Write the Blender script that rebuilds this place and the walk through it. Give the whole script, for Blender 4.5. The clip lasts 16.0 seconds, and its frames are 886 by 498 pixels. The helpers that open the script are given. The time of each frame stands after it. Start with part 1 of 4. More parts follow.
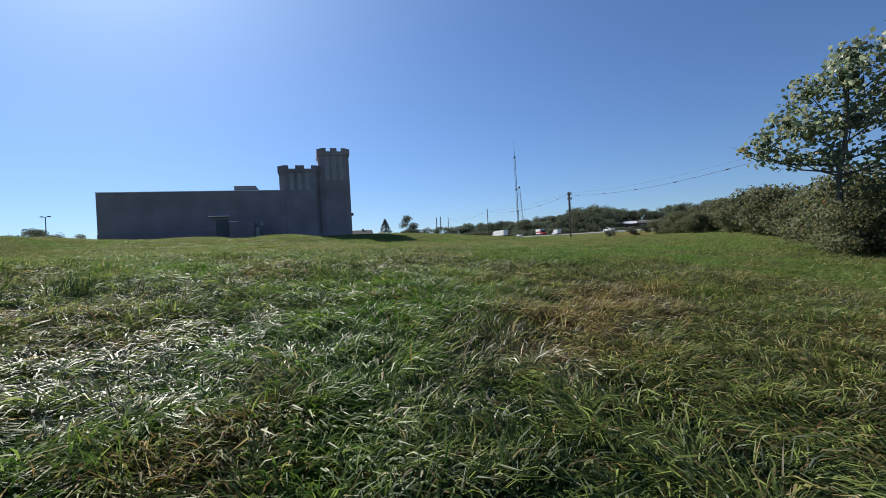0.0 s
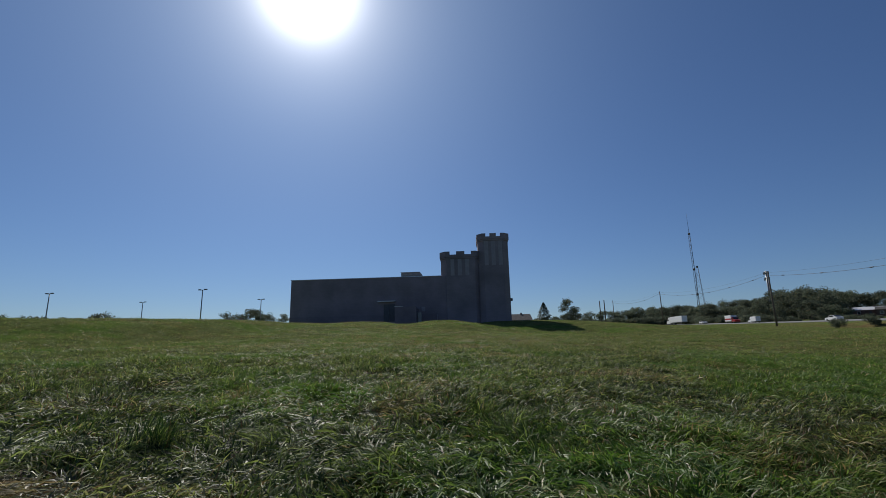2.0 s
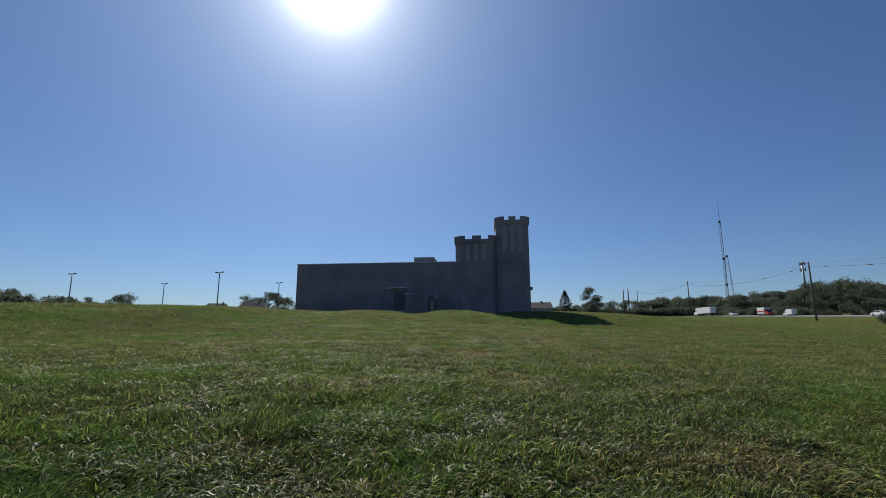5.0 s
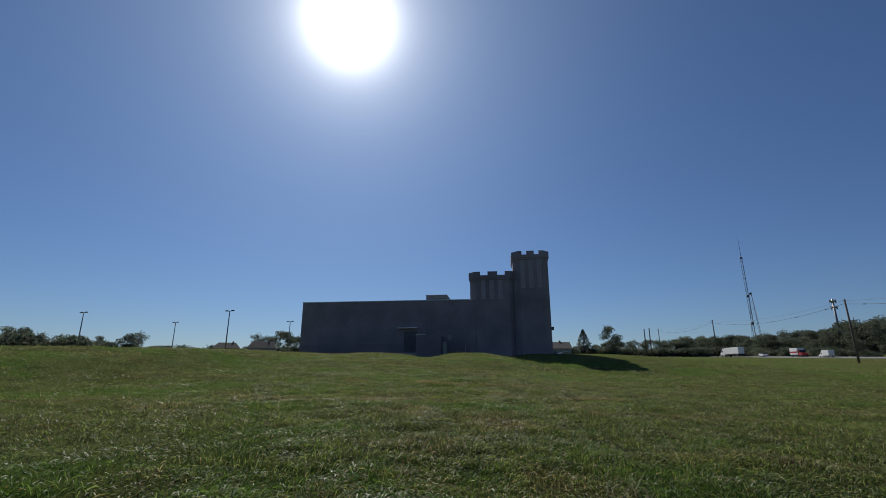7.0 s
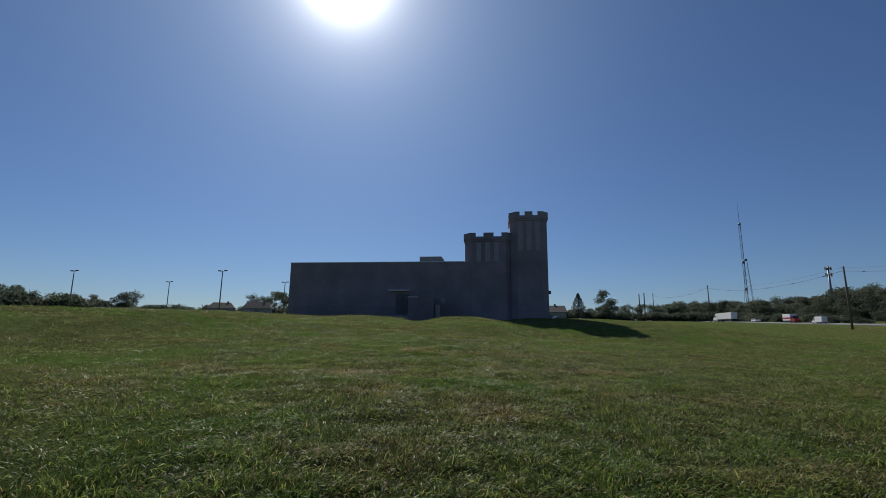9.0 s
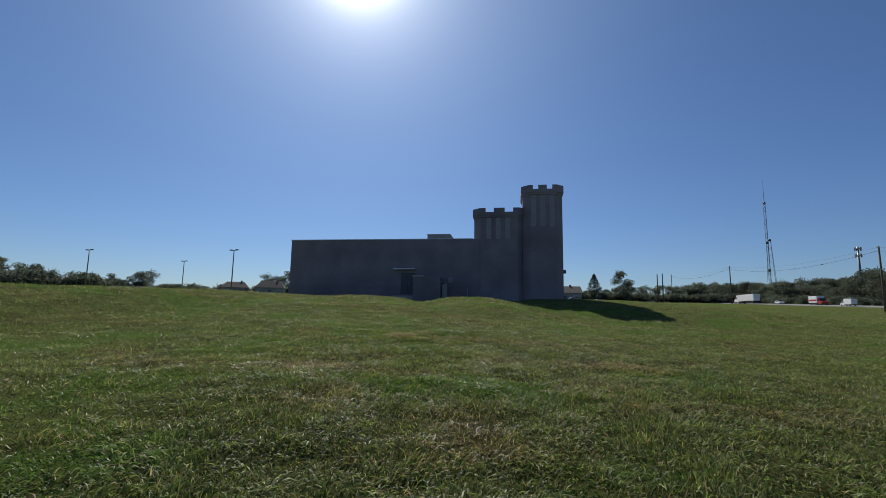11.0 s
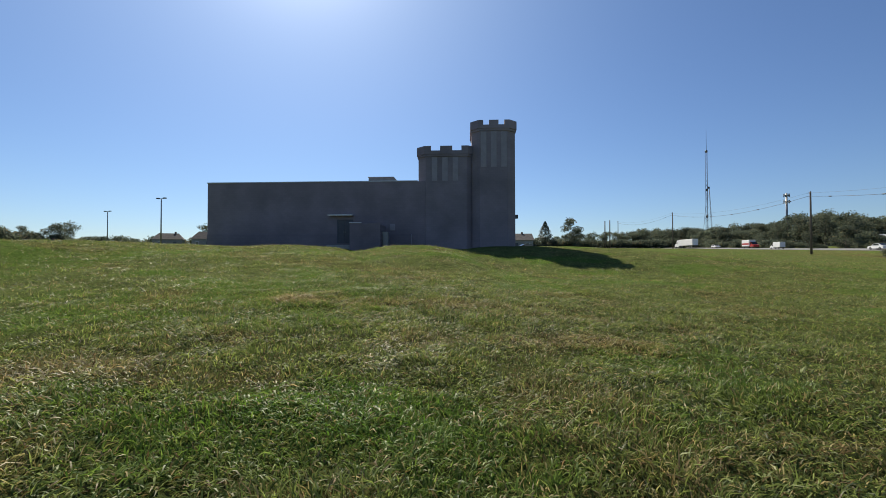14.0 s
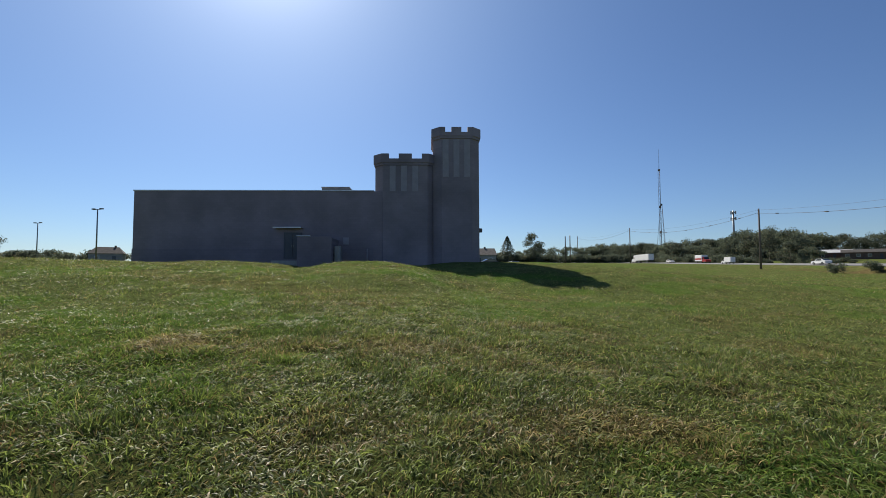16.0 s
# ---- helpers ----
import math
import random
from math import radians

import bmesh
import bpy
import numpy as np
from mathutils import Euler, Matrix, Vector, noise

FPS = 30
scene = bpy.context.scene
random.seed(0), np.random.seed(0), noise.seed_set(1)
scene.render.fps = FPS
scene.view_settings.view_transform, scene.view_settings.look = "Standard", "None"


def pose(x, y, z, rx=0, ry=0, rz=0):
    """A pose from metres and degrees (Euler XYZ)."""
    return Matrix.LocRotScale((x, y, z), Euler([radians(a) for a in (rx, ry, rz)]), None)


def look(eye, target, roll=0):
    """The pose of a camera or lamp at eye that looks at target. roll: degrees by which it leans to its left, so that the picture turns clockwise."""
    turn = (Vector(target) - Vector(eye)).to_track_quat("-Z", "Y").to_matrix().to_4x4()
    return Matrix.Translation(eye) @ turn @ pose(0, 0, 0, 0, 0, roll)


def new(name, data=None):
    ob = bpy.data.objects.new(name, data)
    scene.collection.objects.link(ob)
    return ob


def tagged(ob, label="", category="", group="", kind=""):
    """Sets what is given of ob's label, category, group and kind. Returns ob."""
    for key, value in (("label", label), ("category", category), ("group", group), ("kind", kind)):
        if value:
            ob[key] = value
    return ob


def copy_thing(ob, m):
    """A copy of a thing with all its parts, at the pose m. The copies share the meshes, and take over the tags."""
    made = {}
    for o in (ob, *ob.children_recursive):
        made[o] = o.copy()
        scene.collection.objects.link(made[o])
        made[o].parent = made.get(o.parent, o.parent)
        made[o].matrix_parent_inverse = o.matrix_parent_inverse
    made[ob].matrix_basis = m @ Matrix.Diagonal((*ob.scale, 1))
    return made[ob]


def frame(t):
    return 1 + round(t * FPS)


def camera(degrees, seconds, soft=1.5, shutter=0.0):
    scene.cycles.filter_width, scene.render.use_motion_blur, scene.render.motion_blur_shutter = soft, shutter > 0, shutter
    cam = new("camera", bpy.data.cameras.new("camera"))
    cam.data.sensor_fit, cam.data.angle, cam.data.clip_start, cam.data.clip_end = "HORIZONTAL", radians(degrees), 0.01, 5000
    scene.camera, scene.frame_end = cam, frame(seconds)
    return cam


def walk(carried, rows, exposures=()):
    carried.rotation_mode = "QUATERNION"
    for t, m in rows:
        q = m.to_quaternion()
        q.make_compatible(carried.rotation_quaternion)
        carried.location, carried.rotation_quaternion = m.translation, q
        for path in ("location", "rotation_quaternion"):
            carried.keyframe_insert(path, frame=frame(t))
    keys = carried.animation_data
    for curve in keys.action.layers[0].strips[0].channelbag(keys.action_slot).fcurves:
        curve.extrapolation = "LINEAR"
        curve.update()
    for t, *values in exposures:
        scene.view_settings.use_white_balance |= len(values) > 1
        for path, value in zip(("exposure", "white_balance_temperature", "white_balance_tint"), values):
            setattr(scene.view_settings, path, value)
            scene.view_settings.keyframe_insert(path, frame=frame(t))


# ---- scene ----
cam = camera(89.9, 16.0, soft=0.9)
# stops by which the clip's camera opens and closes on the way, and its white balance, which warms at the end
EXPOSURES = [(0.0, 0.48, 6500, 10), (0.5, 0.3, 6500, 10), (1.0, 0.1, 6500, 10), (1.5, -0.1, 6500, 10), (2.0, -0.38, 6500, 10), (2.5, -0.5, 6500, 10), (3.0, -0.38, 6500, 10), (3.5, -0.15, 6500, 10), (4.0, -0.15, 6500, 10), (4.5, 0.0, 6500, 10), (5.0, -0.12, 6500, 10), (7.5, -0.42, 6500, 10), (9.0, -0.42, 6500, 10), (11.5, -0.08, 6500, 10), (12.5, 0.0, 6550, 10), (13.5, 0.34, 6900, 10), (14.5, 0.46, 7250, 10), (16.0, 0.35, 6950, 10)]
PATH = [
    (0, (0.019, 0.34, 1.592), (0.681, 2.227, 1.605), -3.3),
    (0.5, (0.185, 0.974, 1.749), (0.685, 2.908, 1.855), -3.3),
    (1, (0.342, 1.648, 1.905), (0.666, 3.613, 2.097), -2.9),
    (1.5, (0.24, 2.378, 2.11), (0.399, 4.345, 2.435), -2.4),
    (2, (0.171, 3.063, 2.215), (0.16, 5.02, 2.624), -1.4),
    (2.5, (0.231, 3.726, 2.306), (0.132, 5.687, 2.689), -0.7),
    (3, (0.304, 4.313, 2.398), (0.202, 6.287, 2.701), -0.4),
    (3.5, (0.47, 4.936, 2.464), (0.345, 6.916, 2.715), -0.6),
    (4, (0.637, 5.536, 2.565), (0.542, 7.523, 2.781), -0.9),
    (4.5, (0.71, 6.271, 2.689), (0.633, 8.254, 2.943), -1.2),
    (5, (0.839, 7.072, 2.787), (0.734, 9.039, 3.135), -0.2),
    (7.5, (0.637, 10.799, 3.318), (0.47, 12.724, 3.835), -0.1),
    (8, (0.615, 11.359, 3.392), (0.447, 13.296, 3.86), -0.1),
    (8.5, (0.73, 11.902, 3.433), (0.532, 13.85, 3.839), 0.4),
    (9, (0.837, 12.5, 3.452), (0.684, 14.463, 3.804), 0.6),
    (11.5, (1.55, 16.126, 3.568), (1.276, 18.093, 3.808), 1.5),
    (12, (1.768, 16.81, 3.606), (1.447, 18.774, 3.811), 2.0),
    (12.5, (1.946, 17.477, 3.624), (1.661, 19.449, 3.799), 1.8),
    (13, (1.99, 18.188, 3.631), (1.791, 20.173, 3.763), 1.2),
    (13.5, (2.0, 18.975, 3.635), (1.817, 20.965, 3.716), 0.5),
    (14, (2.082, 19.709, 3.593), (2.067, 21.708, 3.631), -0.1),
    (14.5, (2.211, 20.475, 3.624), (2.317, 22.472, 3.669), -0.1),
    (15, (2.297, 21.242, 3.68), (2.46, 23.233, 3.76), 0.8),
    (15.5, (2.282, 22.088, 3.718), (2.46, 24.078, 3.805), 0.6),
    (16, (2.406, 22.791, 3.772), (2.558, 24.782, 3.875), -0.2),
]
walk(cam, [(t, look(eye, target, roll)) for t, eye, target, roll in PATH], EXPOSURES)

# ---- sun, sky and exposure ----
SUN_AZ, SUN_EL = radians(-19.0), radians(41.2)
SUN_DIR = Vector((math.sin(SUN_AZ) * math.cos(SUN_EL), math.cos(SUN_AZ) * math.cos(SUN_EL), math.sin(SUN_EL)))
world = bpy.data.worlds.new("sky")
scene.world = world
world.use_nodes = True
wn, wl = world.node_tree.nodes, world.node_tree.links
wn.clear()
w_out = wn.new("ShaderNodeOutputWorld")
w_sky = wn.new("ShaderNodeTexSky")
w_sky.sky_type, w_sky.sun_disc = "NISHITA", False
w_sky.sun_elevation, w_sky.sun_rotation = SUN_EL, SUN_AZ
w_sky.altitude, w_sky.air_density, w_sky.dust_density, w_sky.ozone_density = 200.0, 1.0, 0.25, 3.0
w_bg = wn.new("ShaderNodeBackground")
w_bg.inputs["Strength"].default_value = 0.062
w_tint = wn.new("ShaderNodeMix")
w_tint.data_type, w_tint.blend_type = "RGBA", "MULTIPLY"
w_tint.inputs[0].default_value = 1.0
w_tint.inputs[7].default_value = (0.735, 0.92, 1.22, 1)
wl.new(w_sky.outputs[0], w_tint.inputs[6])
wl.new(w_tint.outputs[2], w_bg.inputs["Color"])
# the bright aureole of haze round the sun
w_co = wn.new("ShaderNodeTexCoord")
w_dot = wn.new("ShaderNodeVectorMath")
w_dot.operation = "DOT_PRODUCT"
w_dot.inputs[1].default_value = SUN_DIR
wl.new(w_co.outputs["Generated"], w_dot.inputs[0])


def lobe(sharp, strength, colour):
    """A round lobe of forward-scattered light about the sun."""
    sub = wn.new("ShaderNodeMath")
    sub.operation = "SUBTRACT"
    sub.inputs[1].default_value = 1.0
    wl.new(w_dot.outputs["Value"], sub.inputs[0])
    mul = wn.new("ShaderNodeMath")
    mul.operation = "MULTIPLY"
    mul.inputs[1].default_value = sharp
    wl.new(sub.outputs[0], mul.inputs[0])
    ex = wn.new("ShaderNodeMath")
    ex.operation = "EXPONENT"
    wl.new(mul.outputs[0], ex.inputs[0])
    st = wn.new("ShaderNodeMath")
    st.operation = "MULTIPLY"
    st.inputs[1].default_value = strength
    wl.new(ex.outputs[0], st.inputs[0])
    bg = wn.new("ShaderNodeBackground")
    bg.inputs["Color"].default_value = (*colour, 1)
    wl.new(st.outputs[0], bg.inputs["Strength"])
    return bg


def add_shaders(a, b):
    s = wn.new("ShaderNodeAddShader")
    wl.new(a.outputs[0], s.inputs[0])
    wl.new(b.outputs[0], s.inputs[1])
    return s


w_all = w_bg
for sharp, strength, colour in ((420.0, 3.0, (1.0, 0.97, 0.92)), (90.0, 0.55, (1.0, 0.97, 0.93)), (14.0, 0.22, (0.76, 0.89, 1.0)), (4.0, 0.085, (0.42, 0.72, 1.0))):
    w_all = add_shaders(w_all, lobe(sharp, strength, colour))
wl.new(w_all.outputs[0], w_out.inputs["Surface"])

sun_lamp = new("sun", bpy.data.lights.new("sun", "SUN"))
sun_lamp.data.energy, sun_lamp.data.angle, sun_lamp.data.color = 5.0, radians(0.53), (1.0, 0.95, 0.87)
sun_lamp.matrix_world = look(SUN_DIR * 400, (0, 0, 0))

# ---- relief of the ground ----


def lattice(ix, iy, seed):
    """Random numbers from 0 to 1 on an integer lattice."""
    h = (ix.astype(np.int64) * 374761393 + iy.astype(np.int64) * 668265263 + seed * 974634537) & 0x7FFFFFFF
    h = ((h ^ (h >> 13)) * 1274126177) & 0x7FFFFFFF
    h = ((h ^ (h >> 16)) * 668265263) & 0x7FFFFFFF
    return (h ^ (h >> 15)) % 65536 / 65535.0


def vnoise(x, y, seed=0):
    """Smooth noise from 0 to 1 with features about one unit wide."""
    x, y = np.asarray(x, float), np.asarray(y, float)
    fx, fy = np.floor(x), np.floor(y)
    u, v = x - fx, y - fy
    u, v = u * u * (3 - 2 * u), v * v * (3 - 2 * v)
    ix, iy = fx.astype(np.int64), fy.astype(np.int64)
    a, b = lattice(ix, iy, seed), lattice(ix + 1, iy, seed)
    c, d = lattice(ix, iy + 1, seed), lattice(ix + 1, iy + 1, seed)
    return (a * (1 - u) + b * u) * (1 - v) + (c * (1 - u) + d * u) * v


def fbm(x, y, seed=0, octaves=3):
    total, amp, norm = 0.0, 1.0, 0.0
    for k in range(octaves):
        total = total + amp * vnoise(x * 2.03 ** k + 17.3 * k, y * 2.03 ** k - 9.1 * k, seed + k)
        norm, amp = norm + amp, amp * 0.5
    return total / norm


def smooth(a, b, x):
    t = np.clip((np.asarray(x, float) - a) / (b - a), 0, 1)
    return t * t * (3 - 2 * t)


TABLE_Y = np.arange(-200, 1200, 0.5)


def profile(knots):
    """A smooth height profile along y through a few heights."""
    ys, zs = zip(*knots)
    table = np.interp(TABLE_Y, ys, zs)
    k = np.exp(-0.5 * (np.arange(-8, 9) / 3.0) ** 2)
    return np.convolve(np.pad(table, 8, mode="edge"), k / k.sum(), mode="valid")


# the swell under the first half of the walk and the dip after it
SWELL = profile([(-60, 0), (4, 0), (8, 0.1), (10, 0.2), (12.5, 0.28), (15, 0.26), (19, 0.19), (23, 0.05), (27, -0.06), (31, -0.1), (36, -0.04), (40, 0), (1200, 0)])
# the rise from the starting place to the crest before the building, and the lower field beside it
RISE = profile([(-60, -3), (-20, -1.9), (-4, -0.6), (0, -0.02), (3.7, 0.68), (7, 1.1), (10, 1.36), (13, 1.53), (18, 1.72), (22, 1.95),
                (28, 2.35), (35, 2.95), (42, 3.7), (48, 4.1), (51, 4.24), (54, 4.2), (60, 4.1), (80, 4.4), (110, 4.9), (150, 5.5), (200, 7), (400, 12), (1200, 20)])
FIELD = profile([(-60, -4), (-20, -2.4), (0, -0.6), (10, 0.75), (28, 1.95), (36, 2.15), (43, 2.55), (48, 3.35), (52, 4.05), (59, 4.6), (75, 4.75), (110, 5.2), (150, 6), (200, 7.2), (400, 12), (1200, 20)])
EAST = profile([(-60, -4), (-20, -2.2), (0, -0.8), (10, 0.5), (28, 1.6), (45, 2.2), (65, 2.5), (90, 2.7), (110, 3.1), (131, 4.2), (150, 5.3), (200, 7), (400, 11.4), (1200, 20)])
ROAD_Z = profile([(-200, 3.0), (0, 4.0), (107, 4.9), (150, 5.8), (217, 7.4), (400, 11.6), (700, 16), (1200, 20)])


def road_x(y):
    return 109 + 0.105 * (np.asarray(y, float) - 131)


def ground_z(x, y, fine=True):
    x, y = np.asarray(x, float), np.asarray(y, float)
    yc = np.clip(y, -199, 1198)
    a, b, c = (np.interp(yc, TABLE_Y, p) for p in (RISE, FIELD, EAST))
    near = smooth(38, 46, y)
    mix = (1 - near) * smooth(-8, 15, x) + near * smooth(1.2, 6.5, x)
    z = a * (1 - mix) + b * mix
    z = z * (1 - smooth(11, 42, x)) + c * smooth(11, 42, x)
    z = z + 0.02 * np.clip(-3 - x, 0, 45) * smooth(-10, 12, y)
    z = z + np.interp(yc, TABLE_Y, SWELL) * (1 - smooth(10, 26, x))
    # the brow that runs out from the building's far corner across the field
    along, across = (x + 23) * 0.625 + (y - 40) * 0.78, (y - 40) * 0.625 - (x + 23) * 0.78
    brow = smooth(-17, -1, across) * (1 - smooth(6, 30, across)) * smooth(-13, -19, x) * smooth(12, 30, y) * (1 - smooth(50, 57, y))
    z = z + brow * np.maximum(0, 4.45 + 0.012 * along - z)
    z = z + 0.14 * np.exp(-((x + 8.5) / 2.6) ** 4 - ((y - 50) / 4.0) ** 2)
    # the cut where a path comes out beside the enclosure, with a low mound on its other side
    z = z - 0.30 * np.exp(-((x + 4.3) / 1.1) ** 4) * smooth(44, 50, y) * (1 - smooth(60, 62, y))
    z = z + 0.24 * np.exp(-((x + 0.5) / 2.3) ** 4 - ((y - 51.5) / 3.0) ** 2)
    rise = 0.03 * np.clip(x - 130, 0, 160) * (1 - smooth(190, 330, y))
    z = z + rise + 0.11 * np.exp(-((x - 1) / 7.0) ** 2) * (1 - smooth(32, 42, y))
    w = np.exp(-((x - road_x(y)) / 7.5) ** 4)
    z = z * (1 - w) + (np.interp(yc, TABLE_Y, ROAD_Z) + 0.055 * np.clip(x - road_x(y), -6, 6)) * w
    if fine:
        fade = np.exp(-((y - 16) / 40.0) ** 4 - (x / 40.0) ** 4)
        z = z + fade * (0.16 * (fbm(x / 2.2, y / 2.2, 5, 2) - 0.5) + 0.07 * (vnoise(x / 0.5, y / 0.5, 9) - 0.5) + 0.04 * (vnoise(x / 0.95, y / 0.95, 12) - 0.5))
    return z


def gz(x, y):
    return float(ground_z(x, y))


# stretches of dead, of lush and of flattened pale grass: x, y, radius x, radius y, strength
DRY = [(4.6, 5.9, 0.9, 0.7, 1.0), (3.3, 5.2, 0.5, 0.7, 0.8), (5.6, 6.6, 0.8, 0.5, 0.7), (-0.55, 3.3, 0.5, 0.45, 0.9), (2.6, 4.3, 0.8, 0.5, 0.7), (6.8, 6.9, 0.6, 0.4, 0.6),
       (-3.6, 6.6, 0.9, 0.4, 0.7), (-0.5, 9.2, 0.6, 0.8, 0.5), (3.4, 11.6, 0.9, 0.6, 0.6), (-1.0, 14.6, 0.7, 0.9, 0.6), (-1.7, 31.0, 0.7, 0.6, 1.0), (2.4, 31.0, 2.0, 0.6, 0.5),
       (-2.6, 25.5, 0.9, 0.6, 0.6), (4.2, 27.4, 1.2, 0.6, 0.6), (0.9, 21.4, 0.6, 1.0, 0.5), (98, 112, 4, 26, 0.6), (92, 70, 3, 22, 0.4)]
LUSH = [(-1.5, 9.4, 1.3, 0.9, 1.0), (1.0, 7.0, 1.4, 1.6, 0.6), (0.6, 10.8, 0.7, 0.7, 0.8), (-3.2, 19.0, 1.0, 1.6, 0.8), (0.8, 24.0, 1.2, 0.9, 0.7), (3.0, 16.5, 1.2, 1.2, 0.5)]
PALE = [(-2.3, 4.6, 1.5, 1.0, 1.0), (-3.2, 6.0, 1.4, 0.8, 0.8), (-0.6, 5.2, 1.0, 0.5, 0.6), (3.4, 9.6, 1.5, 0.8, 0.5), (1.35, 26.1, 0.5, 0.7, 0.9), (-1.8, 8.6, 0.9, 0.5, 0.6), (-6.0, 33.0, 2.5, 0.8, 0.5)]


def patches(spots, x, y, seed):
    wx, wy = 0.5 * (vnoise(x / 0.6, y / 0.6, seed) - 0.5), 0.5 * (vnoise(x / 0.6, y / 0.6, seed + 1) - 0.5)
    total = np.zeros_like(x)
    for px, py, rx, ry, s in spots:
        total = np.maximum(total, s * np.exp(-((x + wx - px) / rx) ** 2 - ((y + wy - py) / ry) ** 2))
    return total


def dryness(x, y):
    return np.clip(patches(DRY, x, y, 31) + 0.3 * smooth(0.56, 0.76, fbm(x / 1.7, y / 1.3, 41, 3)) + 0.24 * smooth(0.5, 5, x) * (1 - smooth(7.5, 11, y)) + 0.05 * smooth(14, 24, y), 0, 1)


def lushness(x, y):
    return np.clip(patches(LUSH, x, y, 51) + 0.55 * smooth(0.52, 0.72, fbm(x / 2.6, y / 2.2, 61, 3)), 0, 1)


def paleness(x, y):
    return np.clip(patches(PALE, x, y, 71) + 0.35 * smooth(0.56, 0.74, fbm(x / 1.1, y / 0.8, 81, 3)), 0, 1)


def path_x(y):
    return np.interp(y, [0, 7, 11, 17, 23, 35], [0.1, 0.8, 0.7, 1.9, 2.4, 3.0])


def shaded_thatch(x, y):
    """Where thatch under long grass is darkened to stand for shade between the blades."""
    return 0.65 * (1 - smooth(4, 9, np.abs(x - path_x(y)))) * smooth(1.0, 3.0, y) * (1 - smooth(29, 36, y))


# ---- materials ----


def material(name):
    m = bpy.data.materials.new(name)
    m.use_nodes = True
    nt = m.node_tree
    bsdf = nt.nodes["Principled BSDF"]
    return m, nt, bsdf


def rgb(c):
    return (c[0], c[1], c[2], 1.0)


def surface(name, dark, light, scale=3.0, rough=0.8, bump=0.2, metal=0.0, fine=60.0, stretch=(1, 1, 1), spec=0.4, each=0.0):
    """Two-scale mottled paint, metal, bark or masonry in object space."""
    m, nt, bsdf = material(name)
    n, l = nt.nodes, nt.links
    co = n.new("ShaderNodeTexCoord")
    mp = n.new("ShaderNodeMapping")
    mp.inputs["Scale"].default_value = stretch
    l.new(co.outputs["Object"], mp.inputs["Vector"])
    big = n.new("ShaderNodeTexNoise")
    big.inputs["Scale"].default_value, big.inputs["Detail"].default_value = scale, 6
    small = n.new("ShaderNodeTexNoise")
    small.inputs["Scale"].default_value, small.inputs["Detail"].default_value = fine, 3
    l.new(mp.outputs[0], big.inputs["Vector"])
    l.new(mp.outputs[0], small.inputs["Vector"])
    mean = n.new("ShaderNodeMath")
    mean.operation = "MULTIPLY_ADD"
    mean.inputs[1].default_value = 0.4
    l.new(small.outputs[0], mean.inputs[0])
    part_big = n.new("ShaderNodeMath")
    part_big.operation = "MULTIPLY"
    part_big.inputs[1].default_value = 0.6
    l.new(big.outputs[0], part_big.inputs[0])
    l.new(part_big.outputs[0], mean.inputs[2])
    ramp = n.new("ShaderNodeValToRGB")
    ramp.color_ramp.elements[0].position, ramp.color_ramp.elements[0].color = 0.34, rgb(dark)
    ramp.color_ramp.elements[1].position, ramp.color_ramp.elements[1].color = 0.68, rgb(light)
    l.new(mean.outputs[0], ramp.inputs[0])
    colour = ramp.outputs[0]
    if each:
        info = n.new("ShaderNodeObjectInfo")
        hsv = n.new("ShaderNodeHueSaturation")
        span = n.new("ShaderNodeMapRange")
        span.inputs["To Min"].default_value, span.inputs["To Max"].default_value = 1 - each, 1 + each
        l.new(info.outputs["Random"], span.inputs["Value"])
        l.new(span.outputs[0], hsv.inputs["Value"])
        l.new(colour, hsv.inputs["Color"])
        colour = hsv.outputs[0]
    l.new(colour, bsdf.inputs["Base Color"])
    bsdf.inputs["Roughness"].default_value = rough
    bsdf.inputs["Metallic"].default_value = metal
    bsdf.inputs["Specular IOR Level"].default_value = spec
    if bump:
        bp = n.new("ShaderNodeBump")
        bp.inputs["Strength"].default_value, bp.inputs["Distance"].default_value = bump, 0.02
        l.new(mean.outputs[0], bp.inputs["Height"])
        l.new(bp.outputs[0], bsdf.inputs["Normal"])
    return m


